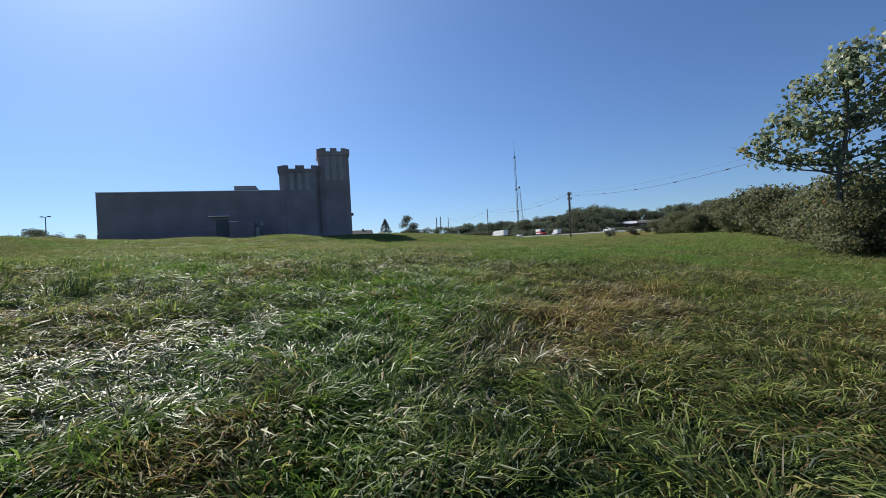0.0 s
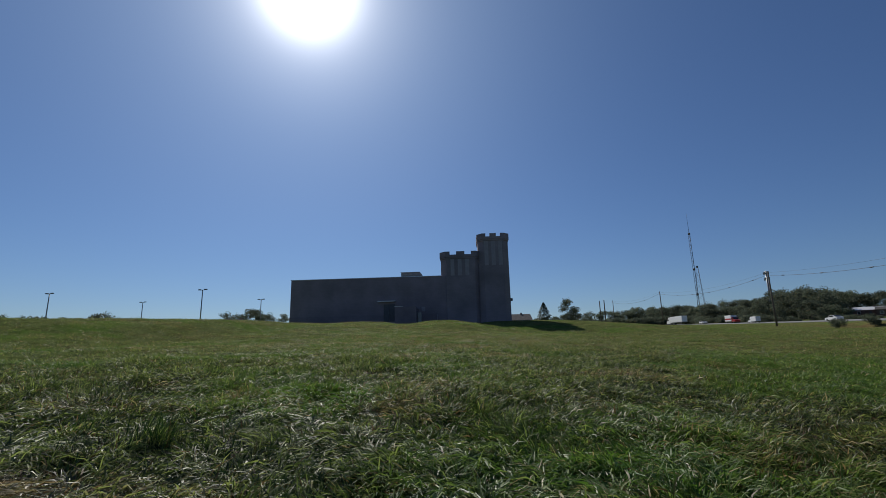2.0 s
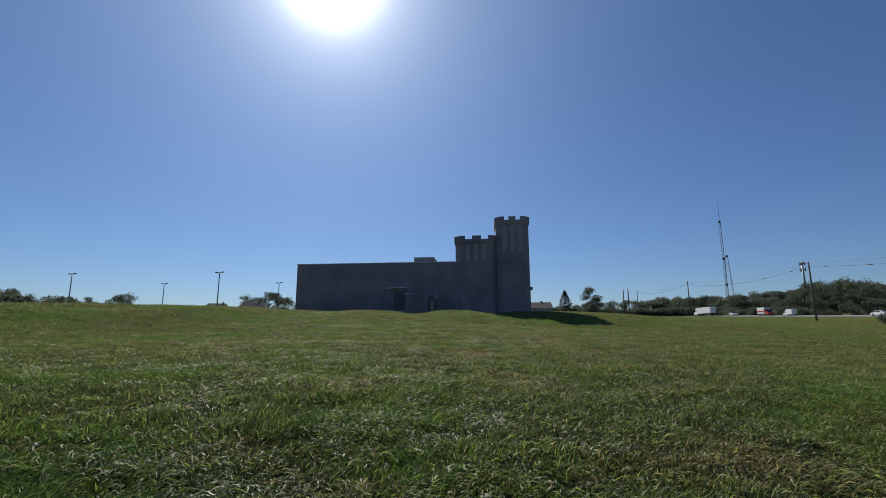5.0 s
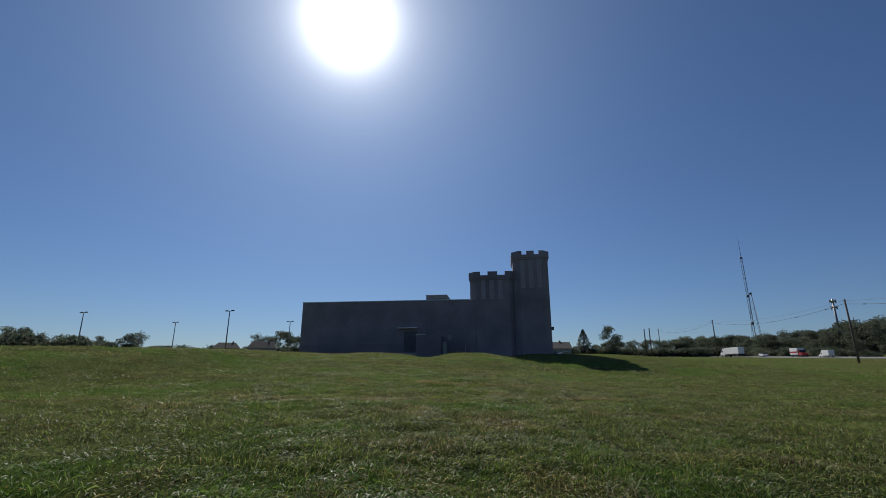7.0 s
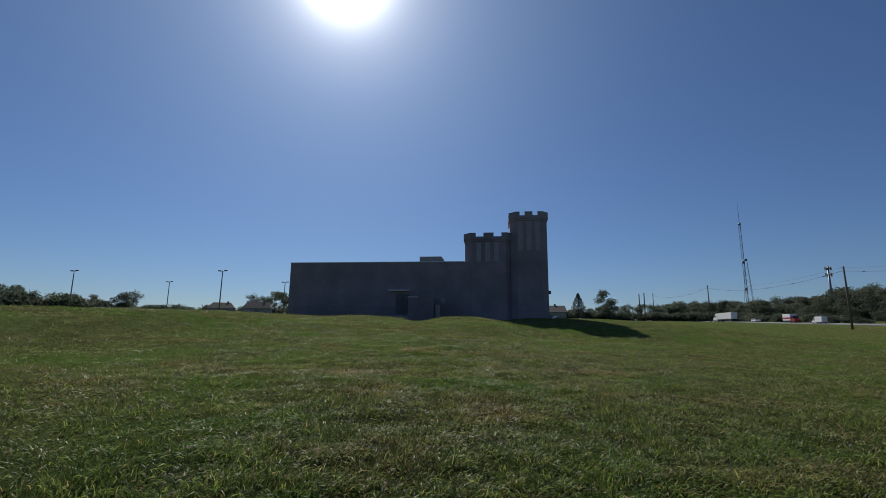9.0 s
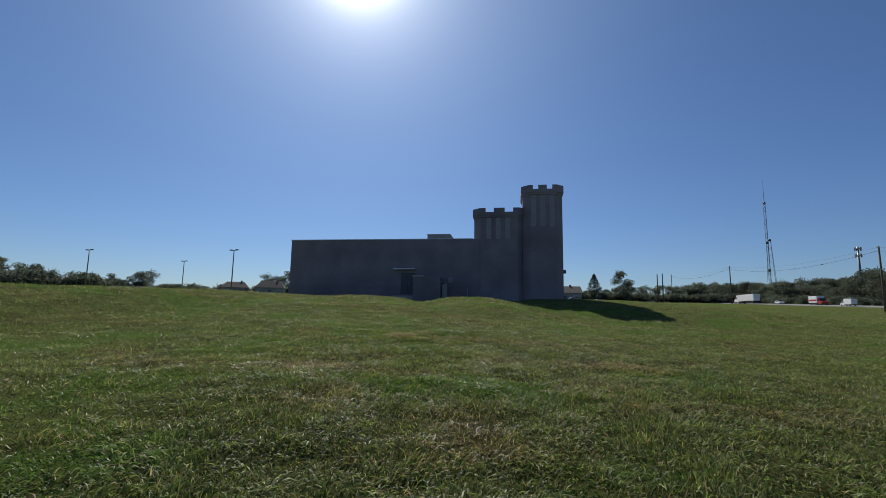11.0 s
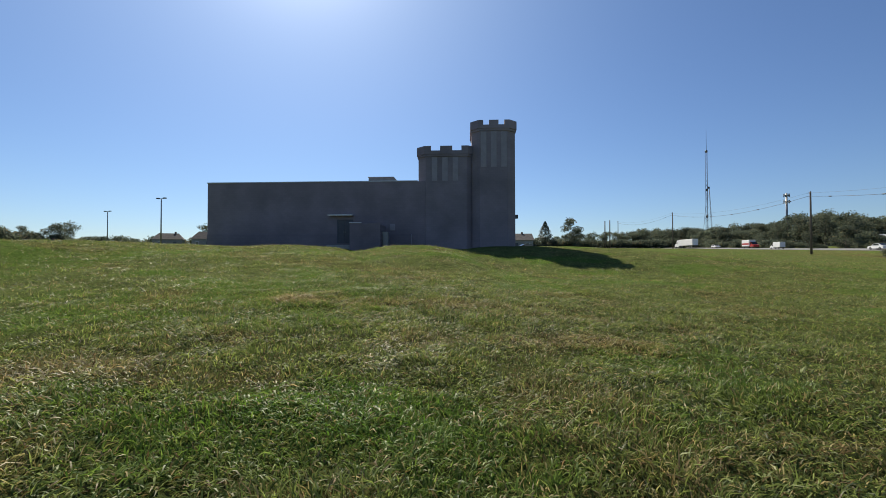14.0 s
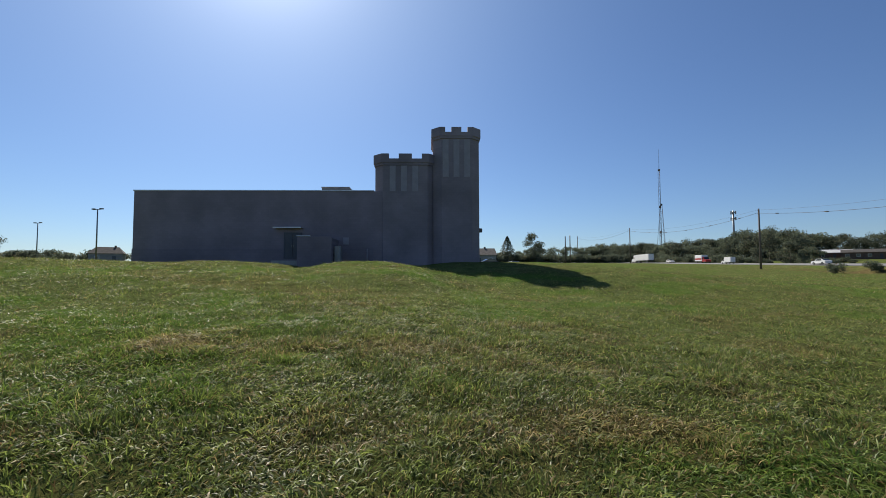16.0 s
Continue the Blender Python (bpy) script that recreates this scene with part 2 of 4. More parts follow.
def leaf_material(name, dark, light, clear, rough=0.45, each=0.15, autumn=None):
    """Leaves that let part of the light through."""
    m, nt, bsdf = material(name)
    n, l = nt.nodes, nt.links
    geo = n.new("ShaderNodeNewGeometry")
    ramp = n.new("ShaderNodeValToRGB")
    ramp.color_ramp.elements[0].color, ramp.color_ramp.elements[1].color = rgb(dark), rgb(light)
    if autumn:
        e = ramp.color_ramp.elements.new(0.86)
        e.color = rgb(light)
        ramp.color_ramp.elements[-1].color = rgb(autumn)
    l.new(geo.outputs["Random Per Island"], ramp.inputs[0])
    info = n.new("ShaderNodeObjectInfo")
    hsv = n.new("ShaderNodeHueSaturation")
    span = n.new("ShaderNodeMapRange")
    span.inputs["To Min"].default_value, span.inputs["To Max"].default_value = 1 - each, 1 + each
    l.new(info.outputs["Random"], span.inputs["Value"])
    l.new(span.outputs[0], hsv.inputs["Value"])
    l.new(ramp.outputs[0], hsv.inputs["Color"])
    l.new(hsv.outputs[0], bsdf.inputs["Base Color"])
    bsdf.inputs["Roughness"].default_value = rough
    tr = n.new("ShaderNodeBsdfTranslucent")
    l.new(hsv.outputs[0], tr.inputs["Color"])
    mix = n.new("ShaderNodeMixShader")
    mix.inputs[0].default_value = clear
    l.new(bsdf.outputs[0], mix.inputs[1])
    l.new(tr.outputs[0], mix.inputs[2])
    l.new(mix.outputs[0], n["Material Output"].inputs["Surface"])
    return m


def mix_colour(n, l, factor, a, b):
    mx = n.new("ShaderNodeMix")
    mx.data_type = "RGBA"
    for socket, value in ((mx.inputs[0], factor), (mx.inputs[6], a), (mx.inputs[7], b)):
        if isinstance(value, (int, float)):
            socket.default_value = value
        elif isinstance(value, tuple):
            socket.default_value = rgb(value)
        else:
            l.new(value, socket)
    return mx.outputs[2]


def attribute(n, name):
    a = n.new("ShaderNodeAttribute")
    a.attribute_name = name
    return a.outputs["Fac"]


def grass_material():
    m, nt, bsdf = material("grass_blades")
    n, l = nt.nodes, nt.links
    tone = attribute(n, "tone")
    # the near-black end of the tones stands for shade in the gaps
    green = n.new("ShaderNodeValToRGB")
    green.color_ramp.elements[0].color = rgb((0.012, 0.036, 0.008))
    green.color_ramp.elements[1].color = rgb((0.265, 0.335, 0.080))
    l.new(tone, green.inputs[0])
    c = mix_colour(n, l, attribute(n, "lush"), green.outputs[0], (0.100, 0.225, 0.022))
    straw = n.new("ShaderNodeValToRGB")
    straw.color_ramp.elements[0].color = rgb((0.11, 0.055, 0.020))
    straw.color_ramp.elements[1].color = rgb((0.52, 0.39, 0.19))
    l.new(tone, straw.inputs[0])
    c = mix_colour(n, l, attribute(n, "dry"), c, straw.outputs[0])
    l.new(c, bsdf.inputs["Base Color"])
    bsdf.inputs["Roughness"].default_value = 0.46
    gloss = n.new("ShaderNodeMath")
    gloss.operation = "MULTIPLY_ADD"
    gloss.inputs[1].default_value, gloss.inputs[2].default_value = 0.85, 0.16
    l.new(attribute(n, "gloss"), gloss.inputs[0])
    l.new(gloss.outputs[0], bsdf.inputs["Specular IOR Level"])
    tr = n.new("ShaderNodeBsdfTranslucent")
    l.new(c, tr.inputs["Color"])
    mix = n.new("ShaderNodeMixShader")
    mix.inputs[0].default_value = 0.5
    l.new(bsdf.outputs[0], mix.inputs[1])
    l.new(tr.outputs[0], mix.inputs[2])
    l.new(mix.outputs[0], n["Material Output"].inputs["Surface"])
    return m


def turf_material():
    """Soil, thatch darkened with blade shade, and short turf, with the same dry and lush stretches as the blades."""
    m, nt, bsdf = material("turf")
    n, l = nt.nodes, nt.links
    co = n.new("ShaderNodeTexCoord")
    tuft = n.new("ShaderNodeTexNoise")
    tuft.inputs["Scale"].default_value, tuft.inputs["Detail"].default_value, tuft.inputs["Roughness"].default_value = 9.0, 8, 0.72
    l.new(co.outputs["Object"], tuft.inputs["Vector"])
    wide = n.new("ShaderNodeTexNoise")
    wide.inputs["Scale"].default_value, wide.inputs["Detail"].default_value = 0.13, 5
    l.new(co.outputs["Object"], wide.inputs["Vector"])
    mid = n.new("ShaderNodeTexNoise")
    mid.inputs["Scale"].default_value, mid.inputs["Detail"].default_value, mid.inputs["Roughness"].default_value = 0.9, 7, 0.7
    l.new(co.outputs["Object"], mid.inputs["Vector"])
    both = n.new("ShaderNodeMix")
    both.inputs[0].default_value = 0.5
    l.new(tuft.outputs[0], both.inputs[2])
    l.new(mid.outputs[0], both.inputs[3])
    green = n.new("ShaderNodeValToRGB")
    green.color_ramp.elements[0].position, green.color_ramp.elements[0].color = 0.36, rgb((0.038, 0.052, 0.016))
    green.color_ramp.elements[1].position, green.color_ramp.elements[1].color = 0.66, rgb((0.165, 0.205, 0.070))
    l.new(both.outputs[0], green.inputs[0])
    tan = n.new("ShaderNodeValToRGB")
    tan.color_ramp.elements[0].position, tan.color_ramp.elements[0].color = 0.36, rgb((0.045, 0.034, 0.016))
    tan.color_ramp.elements[1].position, tan.color_ramp.elements[1].color = 0.66, rgb((0.22, 0.17, 0.08))
    l.new(both.outputs[0], tan.inputs[0])
    drift = n.new("ShaderNodeValToRGB")
    drift.color_ramp.elements[0].position, drift.color_ramp.elements[1].position = 0.48, 0.72
    l.new(wide.outputs[0], drift.inputs[0])
    c = mix_colour(n, l, attribute(n, "lush"), green.outputs[0], (0.07, 0.15, 0.022))
    half = n.new("ShaderNodeMath")
    half.operation = "MULTIPLY_ADD"
    half.inputs[1].default_value = 0.35
    l.new(drift.outputs[0], half.inputs[0])
    l.new(attribute(n, "dry"), half.inputs[2])
    half.use_clamp = True
    c = mix_colour(n, l, half.outputs[0], c, tan.outputs[0])
    # brown thatch, coloured darker to give the shaded gaps under the blades
    litter = n.new("ShaderNodeTexNoise")
    litter.inputs["Scale"].default_value, litter.inputs["Detail"].default_value, litter.inputs["Roughness"].default_value = 38.0, 6, 0.75
    l.new(co.outputs["Object"], litter.inputs["Vector"])
    straw = n.new("ShaderNodeValToRGB")
    straw.color_ramp.elements[0].position, straw.color_ramp.elements[0].color = 0.40, rgb((0.020, 0.026, 0.009))
    straw.color_ramp.elements[1].position, straw.color_ramp.elements[1].color = 0.64, rgb((0.105, 0.098, 0.036))
    l.new(litter.outputs[0], straw.inputs[0])
    c = mix_colour(n, l, attribute(n, "shaded_thatch"), c, straw.outputs[0])
    l.new(c, bsdf.inputs["Base Color"])
    bsdf.inputs["Roughness"].default_value = 1.0
    bsdf.inputs["Specular IOR Level"].default_value = 0.0
    bp = n.new("ShaderNodeBump")
    bp.inputs["Strength"].default_value, bp.inputs["Distance"].default_value = 0.9, 0.12
    l.new(tuft.outputs[0], bp.inputs["Height"])
    l.new(bp.outputs[0], bsdf.inputs["Normal"])
    return m


def masonry_material(name, dark, light, joint, bw, bh):
    """Painted block coursing with faint joints, weathered at a larger scale."""
    m, nt, bsdf = material(name)
    n, l = nt.nodes, nt.links
    co = n.new("ShaderNodeTexCoord")
    turn = n.new("ShaderNodeMapping")
    turn.inputs["Rotation"].default_value = (radians(-90), 0, 0)
    l.new(co.outputs["Object"], turn.inputs["Vector"])
    br = n.new("ShaderNodeTexBrick")
    br.inputs["Color1"].default_value, br.inputs["Color2"].default_value, br.inputs["Mortar"].default_value = rgb(dark), rgb(light), rgb(joint)
    br.inputs["Scale"].default_value = 1.0
    br.inputs["Mortar Size"].default_value = 0.008
    br.inputs["Brick Width"].default_value, br.inputs["Row Height"].default_value = bw, bh
    l.new(turn.outputs[0], br.inputs["Vector"])
    wear = n.new("ShaderNodeTexNoise")
    wear.inputs["Scale"].default_value, wear.inputs["Detail"].default_value = 0.35, 7
    l.new(co.outputs["Object"], wear.inputs["Vector"])
    hsv = n.new("ShaderNodeHueSaturation")
    span = n.new("ShaderNodeMapRange")
    span.inputs["From Min"].default_value, span.inputs["From Max"].default_value = 0.3, 0.7
    span.inputs["To Min"].default_value, span.inputs["To Max"].default_value = 0.78, 1.2
    l.new(wear.outputs[0], span.inputs["Value"])
    l.new(span.outputs[0], hsv.inputs["Value"])
    l.new(br.outputs["Color"], hsv.inputs["Color"])
    l.new(hsv.outputs[0], bsdf.inputs["Base Color"])
    bsdf.inputs["Roughness"].default_value = 0.85
    bp = n.new("ShaderNodeBump")
    bp.inputs["Strength"].default_value, bp.inputs["Distance"].default_value = 0.15, 0.01
    bp.invert = True
    l.new(br.outputs["Fac"], bp.inputs["Height"])
    l.new(bp.outputs[0], bsdf.inputs["Normal"])
    return m


def glass_material():
    m, nt, bsdf = material("dark_glass")
    bsdf.inputs["Base Color"].default_value = (0.02, 0.025, 0.03, 1)
    bsdf.inputs["Roughness"].default_value = 0.08
    bsdf.inputs["Specular IOR Level"].default_value = 0.8
    return m


M_GRASS, M_TURF, M_GLASS = grass_material(), turf_material(), glass_material()
M_WALL = masonry_material("painted_block", (0.218, 0.184, 0.208), (0.233, 0.197, 0.222), (0.203, 0.172, 0.194), 0.4, 0.2)
M_PLINTH = masonry_material("dark_block", (0.197, 0.166, 0.188), (0.210, 0.178, 0.200), (0.182, 0.154, 0.174), 0.4, 0.2)
M_TOWER = masonry_material("tower_block", (0.224, 0.193, 0.216), (0.239, 0.206, 0.230), (0.210, 0.180, 0.202), 0.4, 0.2)
M_COPING = surface("coping_metal", (0.45, 0.46, 0.48), (0.62, 0.63, 0.65), 1.5, 0.4, 0.05, 0.6)
M_SLIT = surface("pale_panel", (0.255, 0.235, 0.255), (0.325, 0.30, 0.325), 2.0, 0.6, 0.05)
M_ROOFING = surface("roofing", (0.12, 0.12, 0.12), (0.2, 0.2, 0.2), 0.8, 0.9, 0.2)
M_UNIT = surface("unit_metal", (0.22, 0.22, 0.22), (0.32, 0.32, 0.31), 2.0, 0.5, 0.05, 0.3)
M_DOOR = surface("door_paint", (0.07, 0.075, 0.09), (0.1, 0.105, 0.12), 3.0, 0.5, 0.05)
M_CONCRETE = surface("concrete", (0.3, 0.29, 0.27), (0.46, 0.45, 0.42), 1.5, 0.85, 0.15)
M_ASPHALT = surface("asphalt", (0.15, 0.15, 0.148), (0.23, 0.23, 0.225), 0.5, 0.8, 0.2, fine=30)
M_STEEL = surface("galvanised_steel", (0.16, 0.165, 0.17), (0.26, 0.265, 0.27), 3.0, 0.45, 0.05, 0.7)
M_POLE = surface("pole_wood", (0.09, 0.07, 0.055), (0.17, 0.14, 0.11), 2.0, 0.85, 0.3, stretch=(4, 4, 0.3))
M_CABLE = surface("cable_rubber", (0.02, 0.02, 0.02), (0.035, 0.035, 0.035), 2.0, 0.6, 0.0)
M_MAST = surface("mast_steel", (0.05, 0.05, 0.055), (0.09, 0.09, 0.095), 2.0, 0.7, 0.0)
M_BARK = surface("bark", (0.07, 0.055, 0.042), (0.19, 0.165, 0.135), 3.0, 0.9, 0.6, stretch=(3, 3, 0.6))
M_LEAF = leaf_material("sycamore_leaves", (0.115, 0.150, 0.085), (0.30, 0.35, 0.22), 0.6, 0.42, 0.08, (0.20, 0.12, 0.035))
M_BUSH = leaf_material("bush_leaves", (0.064, 0.080, 0.034), (0.185, 0.195, 0.090), 0.5, 0.6, 0.15, (0.15, 0.085, 0.035))
M_HEDGE = leaf_material("hedge_leaves", (0.058, 0.074, 0.034), (0.155, 0.165, 0.080), 0.5, 0.7, 0.22, (0.17, 0.11, 0.045))
# leaf colour lightened and greyed to carry the haze of distance
M_WOODS = leaf_material("hazed_far_leaves", (0.064, 0.084, 0.058), (0.142, 0.168, 0.114), 0.5, 1.0, 0.3, (0.17, 0.13, 0.07))
M_FIR = leaf_material("fir_needles", (0.030, 0.046, 0.030), (0.072, 0.095, 0.060), 0.3, 0.6, 0.1)
M_WHITE = surface("white_enamel", (0.72, 0.72, 0.72), (0.82, 0.82, 0.82), 1.0, 0.35, 0.0)
M_REDPAINT = surface("red_enamel", (0.36, 0.03, 0.03), (0.45, 0.05, 0.045), 1.0, 0.35, 0.0)
M_DARKPAINT = surface("dark_enamel", (0.03, 0.032, 0.036), (0.05, 0.052, 0.056), 1.0, 0.25, 0.0)
M_TYRE = surface("tyre_rubber", (0.018, 0.018, 0.018), (0.03, 0.03, 0.03), 8.0, 0.85, 0.1)
M_SIDING = surface("house_siding", (0.24, 0.23, 0.22), (0.34, 0.33, 0.31), 1.0, 0.8, 0.1, each=0.2)
M_HOUSEBRICK = surface("house_brick", (0.13, 0.085, 0.068), (0.20, 0.13, 0.105), 2.0, 0.85, 0.2)
M_SHINGLE = surface("roof_shingle", (0.045, 0.042, 0.040), (0.10, 0.093, 0.088), 1.2, 1.0, 0.3, each=0.2)
M_PALEROOF = surface("pale_metal_roof", (0.5, 0.5, 0.5), (0.66, 0.66, 0.65), 1.0, 0.45, 0.05, 0.2)
M_LINE = surface("road_paint", (0.6, 0.6, 0.56), (0.75, 0.75, 0.7), 4.0, 0.7, 0.0)

# ---- building helpers ----


def mesh_of(name, verts, faces, mat, smooth_faces=False):
    me = bpy.data.meshes.new(name)
    me.from_pydata([tuple(v) for v in verts], [], faces)
    me.materials.append(mat)
    if smooth_faces:
        me.polygons.foreach_set("use_smooth", [True] * len(me.polygons))
    me.update()
    return me


def part(name, bm, mat, parent, label=""):
    """Links a bmesh as one mesh object under a thing or under a part."""
    me = bpy.data.meshes.new(name)
    bmesh.ops.recalc_face_normals(bm, faces=bm.faces)
    bm.to_mesh(me)
    bm.free()
    me.materials.append(mat)
    ob = new(name, me)
    ob.parent = parent
    return tagged(ob, label)


def thing(name, m, label, category, group="", kind=""):
    ob = new(name)
    ob.matrix_world = m
    return tagged(ob, label, category, group, kind)


def add_box(bm, x0, x1, y0, y1, z0, z1, bevel=0.0):
    made = bmesh.ops.create_cube(bm, size=1.0, matrix=Matrix.LocRotScale(((x0 + x1) / 2, (y0 + y1) / 2, (z0 + z1) / 2), None, (x1 - x0, y1 - y0, z1 - z0)))
    if bevel:
        edges = {e for v in made["verts"] for e in v.link_edges}
        bmesh.ops.bevel(bm, geom=list(edges), offset=bevel, segments=1, affect="EDGES", profile=0.5)
    return bm


def box(x0, x1, y0, y1, z0, z1, bevel=0.0):
    return add_box(bmesh.new(), x0, x1, y0, y1, z0, z1, bevel)


def prism(points, z0, z1):
    """An upright prism over a plan outline."""
    bm = bmesh.new()
    low = [bm.verts.new((x, y, z0)) for x, y in points]
    top = [bm.verts.new((x, y, z1)) for x, y in points]
    bm.faces.new(low[::-1])
    bm.faces.new(top)
    for i in range(len(points)):
        j = (i + 1) % len(points)
        bm.faces.new((low[i], low[j], top[j], top[i]))
    return bm


def side_prism(points, y0, y1):
    """A prism whose outline lies in the xz plane."""
    bm = bmesh.new()
    a = [bm.verts.new((x, y0, z)) for x, z in points]
    b = [bm.verts.new((x, y1, z)) for x, z in points]
    bm.faces.new(a)
    bm.faces.new(b[::-1])
    for i in range(len(points)):
        j = (i + 1) % len(points)
        bm.faces.new((a[j], a[i], b[i], b[j]))
    return bm


def add_tube(bm, points, radii, sides=8):
    """A tapered tube along points."""
    rings = []
    for i, p in enumerate(points):
        p = Vector(p)
        d = (Vector(points[min(i + 1, len(points) - 1)]) - Vector(points[max(i - 1, 0)])).normalized()
        u = d.cross(Vector((0, 1, 0)) if abs(d.y) < 0.9 else Vector((1, 0, 0))).normalized()
        v = d.cross(u)
        rings.append([bm.verts.new(p + radii[i] * (math.cos(a) * u + math.sin(a) * v)) for a in (k * math.tau / sides for k in range(sides))])
    for r, s in zip(rings, rings[1:]):
        for k in range(sides):
            f = bm.faces.new((r[k], r[(k + 1) % sides], s[(k + 1) % sides], s[k]))
            f.smooth = True
    bm.faces.new(rings[0][::-1])
    bm.faces.new(rings[-1])
    return bm


def tube(points, radii, sides=8):
    return add_tube(bmesh.new(), points, radii, sides)

# ---- the ground ----


def axis(parts):
    """Coordinates from pieces of (start, end, step)."""
    out = []
    for a, b, s in parts:
        out.extend(np.arange(a, b - 1e-6, s))
    return np.array(out)


def far_axis(start, end, ratio, first):
    out, step, v = [], first, start
    while v < end:
        out.append(v)
        v, step = v + step, step * ratio
    return np.array(out + [end])


def build_ground():
    xs = np.concatenate([-far_axis(30, 1800, 1.25, 2.0)[::-1], axis([(-29, -10, 0.7), (-10, 13, 0.16), (13, 30, 0.6), (30, 170, 2.5)]), far_axis(170, 1800, 1.25, 5.0)])
    ys = np.concatenate([-far_axis(8, 900, 1.3, 2.0)[::-1], axis([(-6, 1.5, 0.5), (1.5, 34, 0.16), (34, 62, 0.4), (62, 230, 3.0)]), far_axis(230, 2600, 1.2, 6.0)])
    gx, gy = np.meshgrid(xs, ys)
    gx, gy = gx.ravel(), gy.ravel()
    z = ground_z(gx, gy)
    nx, ny = len(xs), len(ys)
    verts = np.stack([gx, gy, z], 1)
    i = (np.arange(ny - 1)[:, None] * nx + np.arange(nx - 1)[None, :]).ravel()
    quads = np.stack([i, i + 1, i + nx + 1, i + nx], 1)
    me = bpy.data.meshes.new("ground")
    me.vertices.add(len(verts))
    me.vertices.foreach_set("co", verts.ravel())
    me.loops.add(quads.size)
    me.loops.foreach_set("vertex_index", quads.ravel().astype(np.int32))
    me.polygons.add(len(quads))
    me.polygons.foreach_set("loop_start", np.arange(0, quads.size, 4, dtype=np.int32))
    me.polygons.foreach_set("use_smooth", np.ones(len(quads), bool))
    me.update(calc_edges=True)
    for name, values in (("dry", dryness(gx, gy)), ("lush", lushness(gx, gy)), ("shaded_thatch", shaded_thatch(gx, gy))):
        me.attributes.new(name, "FLOAT", "POINT").data.foreach_set("value", values.astype(np.float32))
    me.materials.append(M_TURF)
    tagged(new("ground", me), "rough mown grass field rising to a low crest", "field", kind="structure")


build_ground()

# ---- grass ----
rng = np.random.default_rng(7)


def scatter(x0, x1, y0, y1, density, keep):
    """Random places in a rectangle, thinned by keep(x, y) from 0 to 1."""
    count = int((x1 - x0) * (y1 - y0) * density)
    x, y = rng.uniform(x0, x1, count), rng.uniform(y0, y1, count)
    ok = rng.uniform(0, 1, count) < keep(x, y)
    return x[ok], y[ok]


def clump(x, y):
    """How thickly the grass stands."""
    return np.clip(0.5 + 1.0 * fbm(x / 0.35, y / 0.35, 91, 2) - 0.4 * smooth(0.55, 0.8, vnoise(x / 0.7, y / 0.7, 95)), 0.25, 1)


def blades(x, y, length, width, upright=0.0):
    """Long bent blades, most of them lodged in swirls over one another: two corners low, two in the middle and a tip."""
    n = len(x)
    pale = paleness(x, y)
    early = (1 - smooth(6, 13, y)) * (1 - 0.5 * smooth(1.0, 4.0, x))
    tuft = fbm(x / 0.32, y / 0.32, 111, 2)
    swirl = math.tau * 1.5 * fbm(x / 1.6, y / 1.6, 101, 2) + math.tau * 0.6 * vnoise(x / 0.25, y / 0.25, 103)
    angle = swirl + rng.normal(0, 0.9 + 0.6 * smooth(6, 13, y))
    lodged = np.clip(0.2 + 0.9 * fbm(x / 0.55, y / 0.55, 105, 2) + 0.35 * pale + 0.22 * early - upright + rng.normal(0, 0.27, n), 0, 1)
    tall = (0.45 + 0.95 * fbm(x / 1.0, y / 1.0, 107, 2) + 0.8 * early) * (0.55 + 0.9 * tuft)
    ln = length * rng.uniform(0.5, 1.45, n) * tall
    lean = np.radians(16 + 70 * lodged)
    dx, dy = np.cos(angle), np.sin(angle)
    side = rng.normal(0, 0.6, n)
    wx, wy, wz = -dy * np.cos(side), dx * np.cos(side), np.sin(side)
    w = width * rng.uniform(0.6, 1.3, n) * (1 + 0.2 * early)
    z = ground_z(x, y) - 0.01 + 0.07 * tuft * lodged * rng.uniform(0, 1, n)
    bend = np.minimum(lean * 1.3, 1.75)
    reach1, rise1 = ln * 0.5 * np.sin(lean * 0.75), ln * 0.52 * np.cos(lean * 0.75)
    reach2, rise2 = reach1 + ln * 0.5 * np.sin(bend), np.maximum(rise1 + ln * 0.5 * np.cos(bend), 0.015)
    co = np.empty((n, 5, 3), np.float32)
    for k, (reach, rise, half) in enumerate(((0, 0, 0.4), (0, 0, -0.4), (reach1, rise1, -0.5), (reach1, rise1, 0.5), (reach2, rise2, 0))):
        co[:, k, 0] = x + dx * reach + wx * w * half
        co[:, k, 1] = y + dy * reach + wy * w * half
        co[:, k, 2] = z + rise + wz * w * half
    dry = dryness(x, y)
    dry = np.clip(np.where(rng.uniform(0, 1, n) < 0.07 + 0.85 * dry + 0.05 * pale + 0.06 * smooth(13, 24, y), rng.uniform(0.35, 1.0, n), dry * 0.3), 0, 1)
    # tone paints in shade and glints: low tufts darker, a quarter of blades bright
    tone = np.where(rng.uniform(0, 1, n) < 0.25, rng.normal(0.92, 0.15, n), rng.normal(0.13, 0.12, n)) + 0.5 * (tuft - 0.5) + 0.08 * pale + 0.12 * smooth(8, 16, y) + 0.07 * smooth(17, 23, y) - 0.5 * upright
    return co, dry, lushness(x, y) * rng.uniform(0.4, 1, n), np.clip(tone, 0, 1), np.clip(pale * (0.6 + 0.8 * early) + 0.15 * early, 0, 1)


